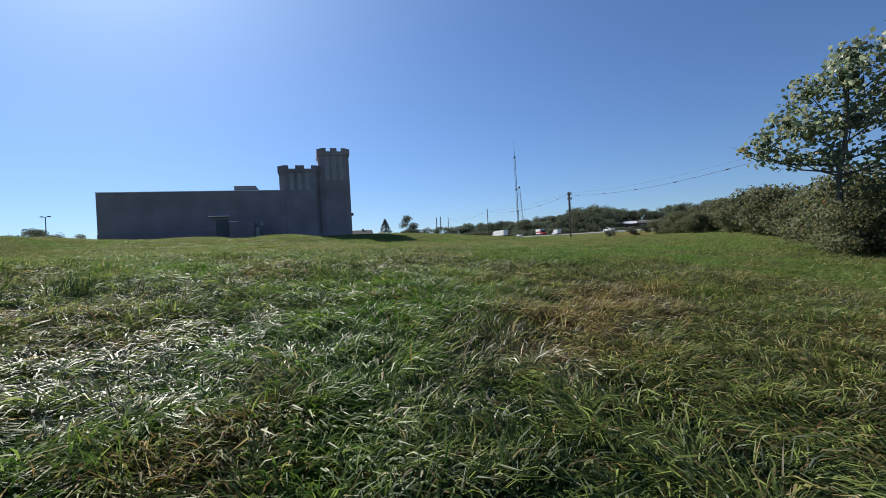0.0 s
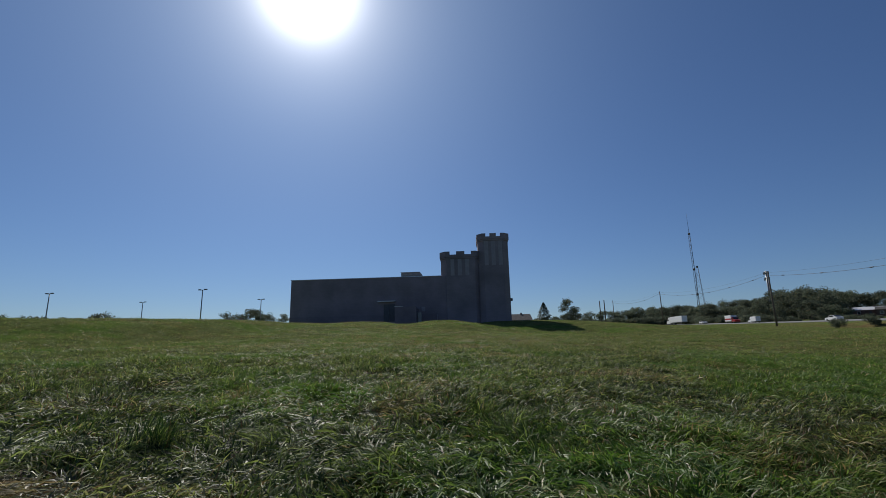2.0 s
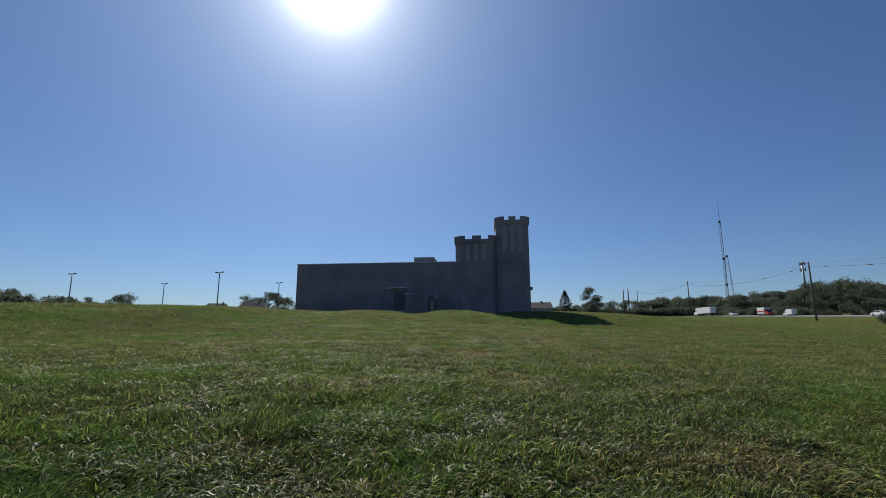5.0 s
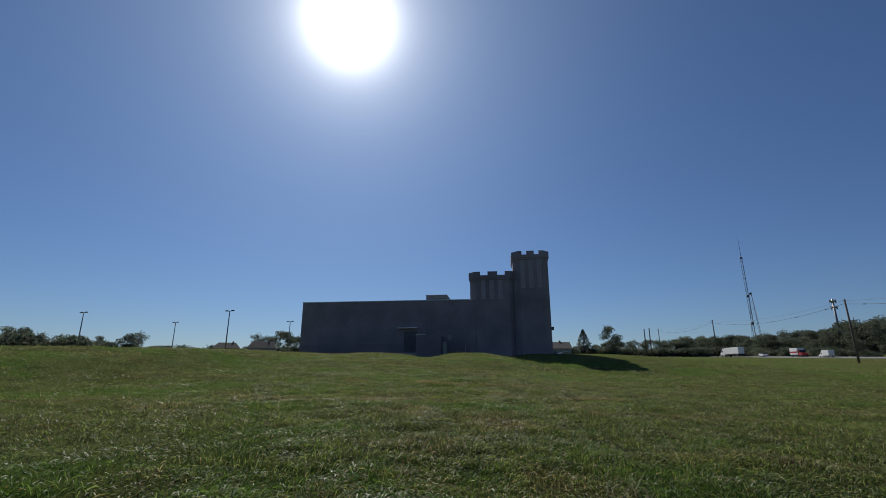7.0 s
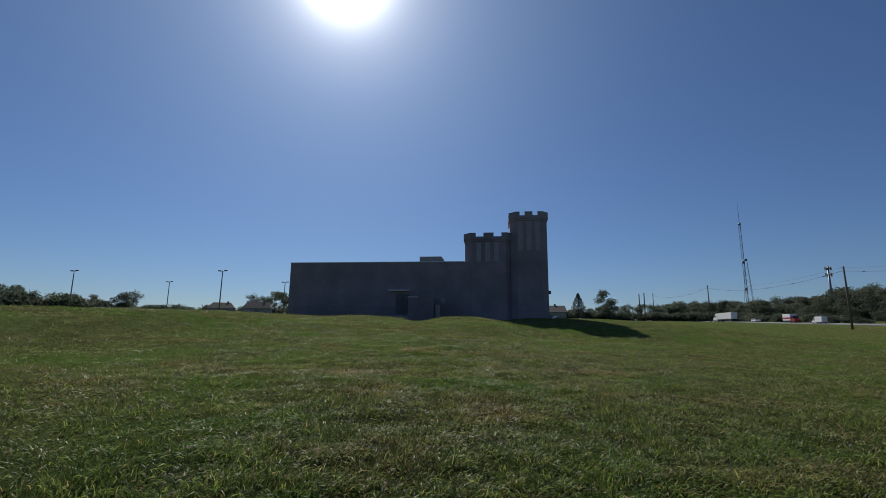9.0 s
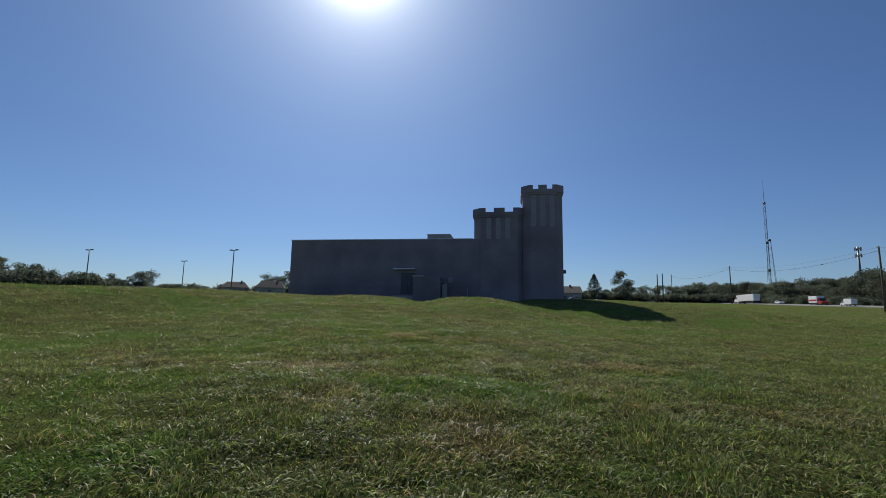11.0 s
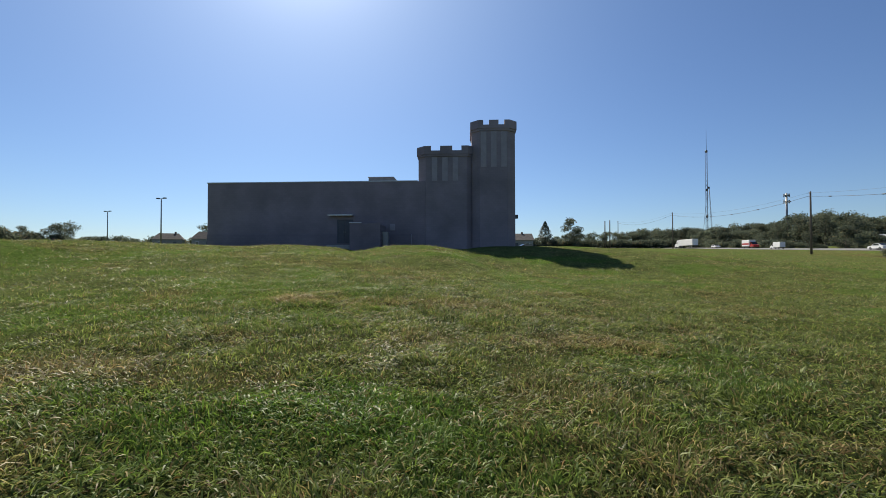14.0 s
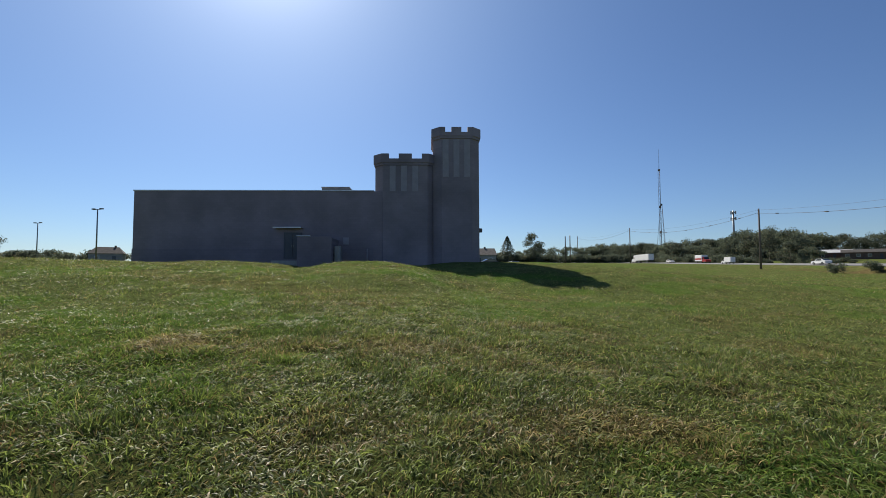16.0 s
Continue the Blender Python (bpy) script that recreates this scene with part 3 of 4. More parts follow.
def build_grass():
    sets = []

    def near(x, y):
        d = np.abs(x - path_x(y) + 0.4)
        return clump(x, y) * (1 - 0.8 * smooth(2.5, 8.0, d)) * smooth(-2, 3, y) * (1 - smooth(8.5, 10.5, d))

    def late(x, y):
        d = np.abs(x - path_x(y))
        return clump(x, y) * (1 - 0.78 * smooth(2.5, 6.5 + 2.5 * smooth(22, 27, y), d)) * (1 - 0.6 * smooth(30, 36, y)) * (1 - smooth(9, 12, d)) * (1 - smooth(34, 40, y))

    def tussock(x, y):
        return np.exp(-((x + 2.75) / 0.2) ** 2 - ((y - 7.75) / 0.2) ** 2)

    def sides(x, y):
        return clump(x, y) * smooth(3.0, 9.0, np.abs(x - path_x(y)) + np.maximum(y - 28, 0) + 4 * np.maximum(2.5 - y, 0)) * (1 - smooth(17, 26, np.abs(x - 2))) * (1 - smooth(40, 52, y))

    def beyond(x, y):
        return smooth(12, 22, np.abs(x - 1) + np.maximum(y - 30, 0)) * (1 - smooth(30, 46, np.abs(x))) * (1 - smooth(46, 58, y))

    def lower_field(x, y):
        return smooth(24, 40, x + np.maximum(y - 50, 0)) * (1 - smooth(-8, -4, x - road_x(y))) * (0.4 + 0.6 * vnoise(x / 1.5, y / 1.5, 121))

    sets.append((*scatter(-10, 11.5, -2, 11, 2500, near), 0.122, 0.0098))
    sets.append((*scatter(-10, 11.5, 1, 11, 330, near), 0.13, 0.0135, -0.45))
    sets.append((*scatter(-11, 15, 11, 40, 1550, late), 0.11, 0.0112))
    sets.append((*scatter(-11, 15, 11, 38, 170, late), 0.12, 0.0145, -0.45))
    sets.append((*scatter(-3.2, -2.3, 7.2, 8.3, 2600, tussock), 0.17, 0.008, 0.6))
    fine = [blades(*s) for s in sets]
    wide = [blades(*s) for s in ((*scatter(-26, 30, -10, 52, 200, sides), 0.12, 0.021),
                                 (*scatter(-46, 48, 4, 58, 55, beyond), 0.13, 0.032),
                                 (*scatter(24, 112, 20, 150, 16, lower_field), 0.14, 0.07))]
    a = np.concatenate([m[0] for m in fine])
    b = np.concatenate([m[0] for m in wide])[:, (0, 1, 4)]
    n, k = len(a), len(b)
    co = np.concatenate([a.reshape(-1, 3), b.reshape(-1, 3)])
    bent = np.arange(n, dtype=np.int32)[:, None] * 5 + np.array([[0, 1, 2, 3, 3, 2, 4]], np.int32)
    plain = 5 * n + np.arange(k * 3, dtype=np.int32)
    loops = np.concatenate([bent.ravel(), plain])
    starts = np.concatenate([(np.arange(n, dtype=np.int32)[:, None] * 7 + np.array([[0, 4]], np.int32)).ravel(), 7 * n + np.arange(k, dtype=np.int32) * 3])
    me = bpy.data.meshes.new("grass")
    me.vertices.add(len(co))
    me.vertices.foreach_set("co", co.ravel())
    me.loops.add(len(loops))
    me.loops.foreach_set("vertex_index", loops)
    me.polygons.add(len(starts))
    me.polygons.foreach_set("loop_start", starts)
    me.polygons.foreach_set("use_smooth", np.ones(len(starts), bool))
    me.update(calc_edges=True)
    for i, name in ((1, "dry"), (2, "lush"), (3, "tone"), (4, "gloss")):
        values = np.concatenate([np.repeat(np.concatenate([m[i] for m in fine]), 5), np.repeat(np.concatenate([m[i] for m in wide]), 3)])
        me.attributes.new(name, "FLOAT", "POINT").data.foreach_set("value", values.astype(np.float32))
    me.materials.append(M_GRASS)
    tagged(new("grass", me), "coarse green grass lying in swirls with dead straw patches", "grass", kind="stuff")


build_grass()

# ---- the castle-like building ----
# its own axes: u along the front from its far corner, v into the building, w up
B_MAT = pose(-20.25, 61.0, 0, 0, 0, -2.6)
building = thing("castle_building", B_MAT, "dark block hall with two crenellated towers on the crest", "building")
ROOF_Z, BASE_Z = 10.55, 3.4


def chamfered(u0, u1, v0, v1, c):
    return [(u0 + c, v0), (u1 - c, v0), (u1, v0 + c), (u1, v1 - c), (u1 - c, v1), (u0 + c, v1), (u0, v1 - c), (u0, v0 + c)]


def build_hall():
    u1 = 19.75
    part("front_wall", box(0, 24.0, 0, 0.35, BASE_Z, ROOF_Z), M_WALL, building, "dark painted block wall")
    part("side_wall", box(0, 0.35, 0.352, 26, BASE_Z, ROOF_Z), M_WALL, building)
    part("back_wall", box(0.352, 27.5, 25.65, 26, BASE_Z, ROOF_Z), M_WALL, building)
    part("side_wall", box(27.5, 27.85, 4.6, 26, BASE_Z, ROOF_Z), M_WALL, building)
    part("plinth", box(-0.04, u1, -0.04, -0.002, BASE_Z, 5.75, 0.01), M_PLINTH, building, "darker block plinth")
    part("roof", box(0.352, 27.49, 0.352, 25.64, ROOF_Z - 0.55, ROOF_Z - 0.3), M_ROOFING, building, "flat grey roof")
    part("coping", box(-0.06, u1, -0.06, 0.41, ROOF_Z, ROOF_Z + 0.09, 0.015), M_COPING, building, "pale metal coping")
    part("coping", box(-0.06, 0.41, 0.412, 26.06, ROOF_Z, ROOF_Z + 0.09, 0.015), M_COPING, building)


def build_tower(name, u0, u1, v0, v1, top, slit_u, slit_z0, slit_z1, c, label):
    tower = new(name)
    tower.parent = building
    tagged(tower, label)
    belt = top - 0.95
    part("shaft", prism(chamfered(u0 + 0.14, u1 - 0.14, v0 + 0.14, v1 - 0.14, c), BASE_Z, belt), M_TOWER, tower)
    part("belt_course", prism(chamfered(u0 + 0.06, u1 - 0.06, v0 + 0.06, v1 - 0.06, c), belt, belt + 0.2), M_TOWER, tower)
    part("parapet", prism(chamfered(u0, u1, v0, v1, c), belt + 0.2, top - 0.42), M_TOWER, tower)
    # merlons: at the chamfered corners and in the middle of each side
    t, w = 0.35, (u1 - u0)
    mid_u, mid_v, half = (u0 + u1) / 2, (v0 + v1) / 2, w * 0.1
    outlines = []
    for su in (0, 1):
        for sv in (0, 1):
            def corner(a, b, su=su, sv=sv):
                return (u0 + a if su == 0 else u1 - a, v0 + b if sv == 0 else v1 - b)
            outlines.append([corner(0, c), corner(c, 0), corner(c + half * 1.1, 0), corner(c + half * 1.1, t), corner(c + 0.1, t), corner(t, c + 0.1), corner(t, c + half * 1.1), corner(0, c + half * 1.1)])
    for a, b in ((v0, v0 + t), (v1 - t, v1)):
        outlines.append([(mid_u - half, a), (mid_u + half, a), (mid_u + half, b), (mid_u - half, b)])
    for a, b in ((u0, u0 + t), (u1 - t, u1)):
        outlines.append([(a, mid_v - half), (b, mid_v - half), (b, mid_v + half), (a, mid_v + half)])
    for o in outlines:
        part("merlon", prism(o, top - 0.42, top), M_TOWER, tower)
    for u in slit_u:
        part("slit_window", box(u - 0.25, u + 0.25, v0 + 0.11, v0 + 0.2, slit_z0, slit_z1, 0.01), M_SLIT, tower, "tall narrow pale panel")
    return tower


build_hall()
build_tower("low_tower", 19.62, 25.1, -0.25, 5.2, 13.72, (21.3, 22.25, 23.2), 10.55, 12.72, 0.75, "lower crenellated tower with three pale slits")
build_tower("high_tower", 24.55, 28.75, -0.6, 4.5, 15.9, (25.75, 26.65, 27.55), 11.7, 14.9, 0.7, "taller crenellated tower with three pale slits")


def build_front_details():
    """The back entrance, enclosure and fittings along the front."""
    canopy = part("canopy", box(11.6, 13.85, -0.6, -0.002, 7.43, 7.48, 0.01), M_COPING, building, "thin pale metal canopy over the door")
    part("canopy_fascia", box(11.58, 13.87, -0.64, -0.602, 7.41, 7.50), M_COPING, canopy)
    for u in (12.42, 13.06):
        d = part("door", box(u, u + 0.62, -0.07, -0.042, 4.9, 6.98, 0.01), M_DOOR, building, "dark blue metal double door leaf")
        part("door_handle", box(u + (0.52 if u < 13 else 0.05), u + (0.57 if u < 13 else 0.10), -0.13, -0.072, 5.85, 6.05, 0.01), M_STEEL, d)
    for a, b, z0, z1 in ((12.32, 12.415, 4.9, 7.08), (13.685, 13.78, 4.9, 7.08), (12.417, 13.683, 6.985, 7.08)):
        part("door_frame", box(a, b, -0.085, -0.042, z0, z1), M_DOOR, building)
    part("step", box(11.7, 14.0, -1.3, -0.045, 4.3, 4.72, 0.02), M_CONCRETE, building, "pale concrete landing")
    part("wall_sign", box(17.2, 17.66, -0.075, -0.042, 6.06, 6.66, 0.01), M_SLIT, building, "small pale wall box")
    part("wall_pipe", tube([(19.2, -0.16, 3.6), (19.2, -0.16, 5.55), (19.2, -0.03, 5.68)], [0.05, 0.05, 0.05], 8), M_SLIT, building, "pale pipe stub")
    part("roof_cap", tube([(18.95, 2.2, 9.9), (18.95, 2.2, 10.75), (18.95, 2.2, 10.8), (18.95, 2.2, 10.92)], [0.13, 0.13, 0.3, 0.14], 10), M_STEEL, building)
    lamp = part("wall_lamp", box(28.62, 28.92, 0.7, 1.0, 7.15, 7.5, 0.04), M_DARKPAINT, building, "small dark wall lamp")
    part("lamp_bracket", box(28.55, 28.63, 0.78, 0.92, 7.5, 7.62), M_DARKPAINT, lamp)


def build_enclosure():
    e = thing("bin_enclosure", B_MAT, "dark block bin enclosure against the hall front", "enclosure")
    part("front_panel", box(14.15, 16.8, -2.6, -2.42, BASE_Z, 6.55, 0.01), M_PLINTH, e)
    part("side_panel", box(14.15, 14.33, -2.418, -0.06, BASE_Z, 6.7, 0.01), M_PLINTH, e)
    part("side_panel", box(16.62, 16.8, -2.418, -0.06, BASE_Z, 6.45, 0.01), M_PLINTH, e)
    part("coping", box(14.1, 15.15, -2.65, -2.37, 6.552, 6.62, 0.01), M_COPING, e, "pale metal cap")
    c = thing("utility_cabinet", B_MAT, "pale green metal utility cabinet beside the enclosure", "cabinet")
    part("body", box(16.85, 17.35, -1.9, -1.2, 3.9, 5.85, 0.03), M_UNIT, c)
    part("door", box(16.9, 17.3, -1.93, -1.902, 4.1, 5.75, 0.01), M_UNIT, c)


def build_roof_unit():
    r = thing("rooftop_unit", B_MAT, "grey sheet-metal air handling unit on the flat roof", "air conditioner")
    part("body", side_prism([(13.3, 10.25), (16.4, 10.25), (16.4, 12.2), (16.1, 12.5), (13.3, 12.5)], 8.6, 11.2), M_UNIT, r)
    part("lid", box(13.22, 16.15, 8.52, 11.28, 12.502, 12.58, 0.02), M_COPING, r)
    for k in range(3):
        part("louvre_panel", box(13.5 + k * 0.95, 14.3 + k * 0.95, 8.57, 8.598, 10.6, 12.1, 0.01), M_STEEL, r)


build_front_details()
build_enclosure()
build_roof_unit()

# ---- road and verge ----


def build_road():
    ys = np.arange(-150, 700, 6.0)
    for name, off, half, lift, mat, label in (("road", 0.0, 3.6, 0.06, M_ASPHALT, "grey asphalt country road"),):
        rows = []
        for y in ys:
            cx, z = float(road_x(y)), float(np.interp(y, TABLE_Y, ROAD_Z)) + lift
            tilt = 0.055 * half
            rows.append([(cx - half, y, z - tilt - 0.2), (cx - half, y, z - tilt), (cx, y, z + 0.02), (cx + half, y, z + tilt), (cx + half, y, z + tilt - 0.2)])
        verts = [v for r in rows for v in r]
        faces = [(i * 5 + k, i * 5 + k + 1, i * 5 + k + 6, i * 5 + k + 5) for i in range(len(rows) - 1) for k in range(4)]
        road = tagged(new(name, mesh_of(name, verts, [f[::-1] for f in faces], mat)), label, "road", kind="structure")
    for off in (-3.3, 3.3):
        verts, faces = [], []
        for i, y in enumerate(ys):
            cx, z = float(road_x(y)) + off, float(np.interp(y, TABLE_Y, ROAD_Z)) + 0.08 + 0.055 * off
            verts += [(cx - 0.08, y, z), (cx + 0.08, y, z)]
            if i:
                faces.append((2 * i - 2, 2 * i - 1, 2 * i + 1, 2 * i))
        line = new("edge_line", mesh_of("edge_line", verts, faces, M_LINE))
        line.parent = road


build_road()

# ---- trees ----


def leaf_mesh(name, centres, normals, size, mat, aspect=0.7, plain=False):
    """Many small folded leaves in one mesh."""
    n = len(centres)
    helper = rng.normal(0, 1, (n, 3))
    u = np.cross(normals, helper)
    u /= np.linalg.norm(u, axis=1, keepdims=True) + 1e-9
    v = np.cross(normals, u)
    s = (size * rng.uniform(0.6, 1.4, n))[:, None]
    co = np.empty((n, 4, 3), np.float32)
    if plain:
        s = s * 1.3
    co[:, 0], co[:, 2] = centres - u * s * 0.5, centres + u * s * 0.55
    fold = normals * s * rng.uniform(-0.2, 0.25, (n, 1))
    co[:, 1], co[:, 3] = centres - v * s * 0.5 * aspect + fold, centres + v * s * 0.5 * aspect + fold
    me = bpy.data.meshes.new(name)
    me.vertices.add(n * 4)
    me.vertices.foreach_set("co", co.ravel())
    base = np.arange(n, dtype=np.int32)[:, None] * 4
    corners = np.array([[0, 1, 2]] if plain else [[0, 1, 2, 0, 2, 3]], np.int32)
    loops = (base + corners).ravel()
    me.loops.add(len(loops))
    me.loops.foreach_set("vertex_index", loops)
    me.polygons.add(len(loops) // 3)
    me.polygons.foreach_set("loop_start", np.arange(0, len(loops), 3, dtype=np.int32))
    me.update(calc_edges=True)
    me.materials.append(mat)
    return me


def cloud(lobes, count, shell=0.55):
    """Places through a crown made of uneven lobes (x, y, z, rx, rz), thicker towards their skins, and the ways they face."""
    vol = np.array([l[3] ** 2 * l[4] for l in lobes])
    pick = rng.choice(len(lobes), count, p=vol / vol.sum())
    d = rng.normal(0, 1, (count, 3))
    d /= np.linalg.norm(d, axis=1, keepdims=True)
    r = rng.uniform(0, 1, count) ** (1 - shell)
    lo = np.array(lobes)[pick]
    p = lo[:, :3] + d * r[:, None] * np.stack([lo[:, 3], lo[:, 3], lo[:, 4]], 1)
    lump = 0.75 + 0.5 * vnoise(p[:, 0] * 1.3 / lo[:, 3] + p[:, 2], p[:, 1] * 1.3 / lo[:, 3] - p[:, 2], 201)
    p = lo[:, :3] + (p - lo[:, :3]) * lump[:, None]
    nrm = d + rng.normal(0, 0.7, (count, 3))
    return p, nrm / np.linalg.norm(nrm, axis=1, keepdims=True)


def limbs(lobes, foot, fork, radius, sides=6):
    """A tapered trunk that goes on as a bent leader, with a limb for each lobe leaving it at its own height."""
    top = max(l[2] for l in lobes)
    fork = Vector(fork)
    lead = Vector((sum(l[0] for l in lobes) / len(lobes) * 0.6 + fork.x * 0.4, sum(l[1] for l in lobes) / len(lobes) * 0.6 + fork.y * 0.4, fork.z + 0.85 * (top - fork.z)))
    bend = fork.lerp(lead, 0.5) + Vector((0.05, -0.06, 0)) * (top - fork.z)
    bm = tube([(foot[0], foot[1], foot[2] - 0.3), (foot[0] + 0.02, foot[1], foot[2] + 0.15), tuple((Vector(foot) + fork) / 2 + Vector((0.06, -0.04, 0))), fork, bend, lead], [radius * 1.5, radius * 1.1, radius * 0.88, radius * 0.75, radius * 0.45, radius * 0.1], 9)
    for l in lobes:
        b = Vector(l[:3])
        f = min(0.9, max(0.0, 0.75 * (b.z - fork.z) / max(0.1, top - fork.z) - 0.12))
        a = fork.lerp(bend, f * 2) if f < 0.5 else bend.lerp(lead, f * 2 - 1)
        mid = a.lerp(b, 0.5) + Vector((0.05 * b.y, -0.05 * b.x, -0.08 * (b - a).length))
        add_tube(bm, [a, mid, b, b + (b - mid) * 0.35], [radius * 0.36 * (1 - 0.6 * f), radius * 0.24 * (1 - 0.5 * f), radius * 0.13, radius * 0.04], sides)
    return bm


def broad_tree(height, spread, count, size, seed, label, mat, name="tree", category="tree", shape=0.62):
    r = random.Random(seed)
    t = thing(name, Matrix(), label, category)
    lobes = []
    for k in range(9):
        a, h = r.uniform(0, math.tau), 0.14 + 0.76 * (k + r.uniform(0, 1)) / 9
        reach = spread * 0.5 * r.uniform(0.2, shape) * (1.25 - 0.7 * abs(h - 0.55) * 2)
        lobes.append((reach * math.cos(a), reach * math.sin(a), height * h, spread * r.uniform(0.17, 0.28), height * r.uniform(0.11, 0.17)))
    lobes.append((0, 0, height * 0.86, spread * 0.2, height * 0.13))
    part("trunk", limbs(lobes[2:7], (0, 0, 0), (0, 0, height * 0.3), height * 0.02, 5), M_BARK, t)
    p, nrm = cloud(lobes, count)
    crown = new("crown", leaf_mesh("crown", p, nrm, size, mat, plain=True))
    crown.parent = t
    return t


def shrub(height, spread, count, size, seed, label, mat, name="shrub"):
    r = random.Random(seed)
    t = thing(name, Matrix(), label, "shrub")
    lobes = []
    for k in range(8):
        a, h = r.uniform(0, math.tau), r.uniform(0.22, 0.72)
        reach = spread * 0.5 * r.uniform(0.15, 0.68)
        lobes.append((reach * math.cos(a), reach * math.sin(a), height * h, spread * r.uniform(0.16, 0.26), height * r.uniform(0.2, 0.28)))
    part("stem", limbs(lobes[:4] if size > 0.2 else lobes, (0, 0, 0), (0, 0, height * 0.15), height * 0.014, 4), M_BARK, t)
    p, nrm = cloud(lobes, count)
    p[:, 2] = np.maximum(p[:, 2], 0.02)
    foliage = new("foliage", leaf_mesh("foliage", p, nrm, size, mat, plain=size > 0.2))
    foliage.parent = t
    return t


def conifer(height, spread, count, size, label):
    t = thing("conifer", Matrix(), label, "tree")
    part("trunk", tube([(0, 0, -0.3), (0, 0, height * 0.5), (0, 0, height * 0.97)], [height * 0.018, height * 0.011, 0.02], 8), M_BARK, t)
    h = rng.uniform(0, 1, count) ** 1.5
    a = rng.uniform(0, math.tau, count)
    tier = 0.75 + 0.35 * np.abs(np.sin(h * 22 + a))
    rad = spread * 0.5 * (1 - h) ** 0.85 * tier * rng.uniform(0.35, 1, count) ** 0.6 + 0.1
    p = np.stack([rad * np.cos(a), rad * np.sin(a), height * (0.08 + 0.92 * h) - 0.18 * rad], 1)
    nrm = np.stack([np.cos(a) * 0.5, np.sin(a) * 0.5, np.ones(count)], 1) + rng.normal(0, 0.4, (count, 3))
    crown = new("crown", leaf_mesh("crown", p, nrm / np.linalg.norm(nrm, axis=1, keepdims=True), size, M_FIR, 0.5))
    crown.parent = t
    return t


def plant(ob, x, y, scale=1.0, turn=0.0, sink=0.0, group=""):
    """Another of the same plant at a place on the ground."""
    k = scale / ob.scale[0]
    c = copy_thing(ob, Matrix.LocRotScale((x, y, gz(x, y) - sink), Euler((0, 0, turn)), (k, k, k)))
    if group:
        tagged(c, group=group)
    return c


def settle(ob, x, y, scale=1.0, turn=0.0, sink=0.0):
    ob.location, ob.rotation_euler, ob.scale = (x, y, gz(x, y) - sink), (0, 0, turn), (scale, scale, scale)


def build_sycamore():
    """The tree that stands at the field's edge beside the start."""
    x, y = 18.2, 10.4
    g = gz(x, y)
    t = thing("sycamore_tree", pose(x, y, g, 0, 0, -60), "leafy young sycamore with yellowing leaves at the field edge", "tree")
    lobes = [(-3.2, 0.1, 4.35, 0.5, 0.35), (-2.4, -0.3, 4.5, 0.85, 0.6), (-1.7, 0.5, 5.3, 1.0, 0.75), (-0.8, -0.2, 4.8, 1.1, 0.8), (-0.9, 0.3, 6.3, 0.95, 0.8), (0.3, -0.4, 6.5, 1.1, 0.9), (0.4, 0.6, 5.0, 1.1, 0.8),
             (0.4, 0.2, 7.4, 0.8, 0.65), (1.7, 0.4, 5.6, 1.4, 1.0), (1.9, -0.5, 7.2, 1.2, 0.9), (3.2, 0.2, 6.4, 1.5, 1.1), (3.0, -0.4, 4.6, 1.2, 0.8), (2.6, 0.3, 8.0, 0.9, 0.7),
             (-0.2, 0.1, 3.55, 1.0, 0.6), (1.5, 0.3, 3.6, 1.1, 0.6), (-1.5, 0.2, 3.75, 1.0, 0.5), (-2.5, 0.1, 3.95, 0.7, 0.4), (3.2, 0.1, 3.8, 1.0, 0.6)]
    lobes = [(0.3 + 0.86 * (a - 0.1), 0.86 * b, 2.75 + 0.9 * (z - 3.0), 0.86 * rx, 0.92 * rz) for a, b, z, rx, rz in lobes]
    part("trunk", limbs(lobes, (0, 0, 0), (0.1, 0, 2.5), 0.11, 7), M_BARK, t)
    p, nrm = cloud(lobes, 6400, 0.3)
    crown = new("crown", leaf_mesh("crown", p, nrm, 0.175, M_LEAF, 0.9))
    crown.parent = t


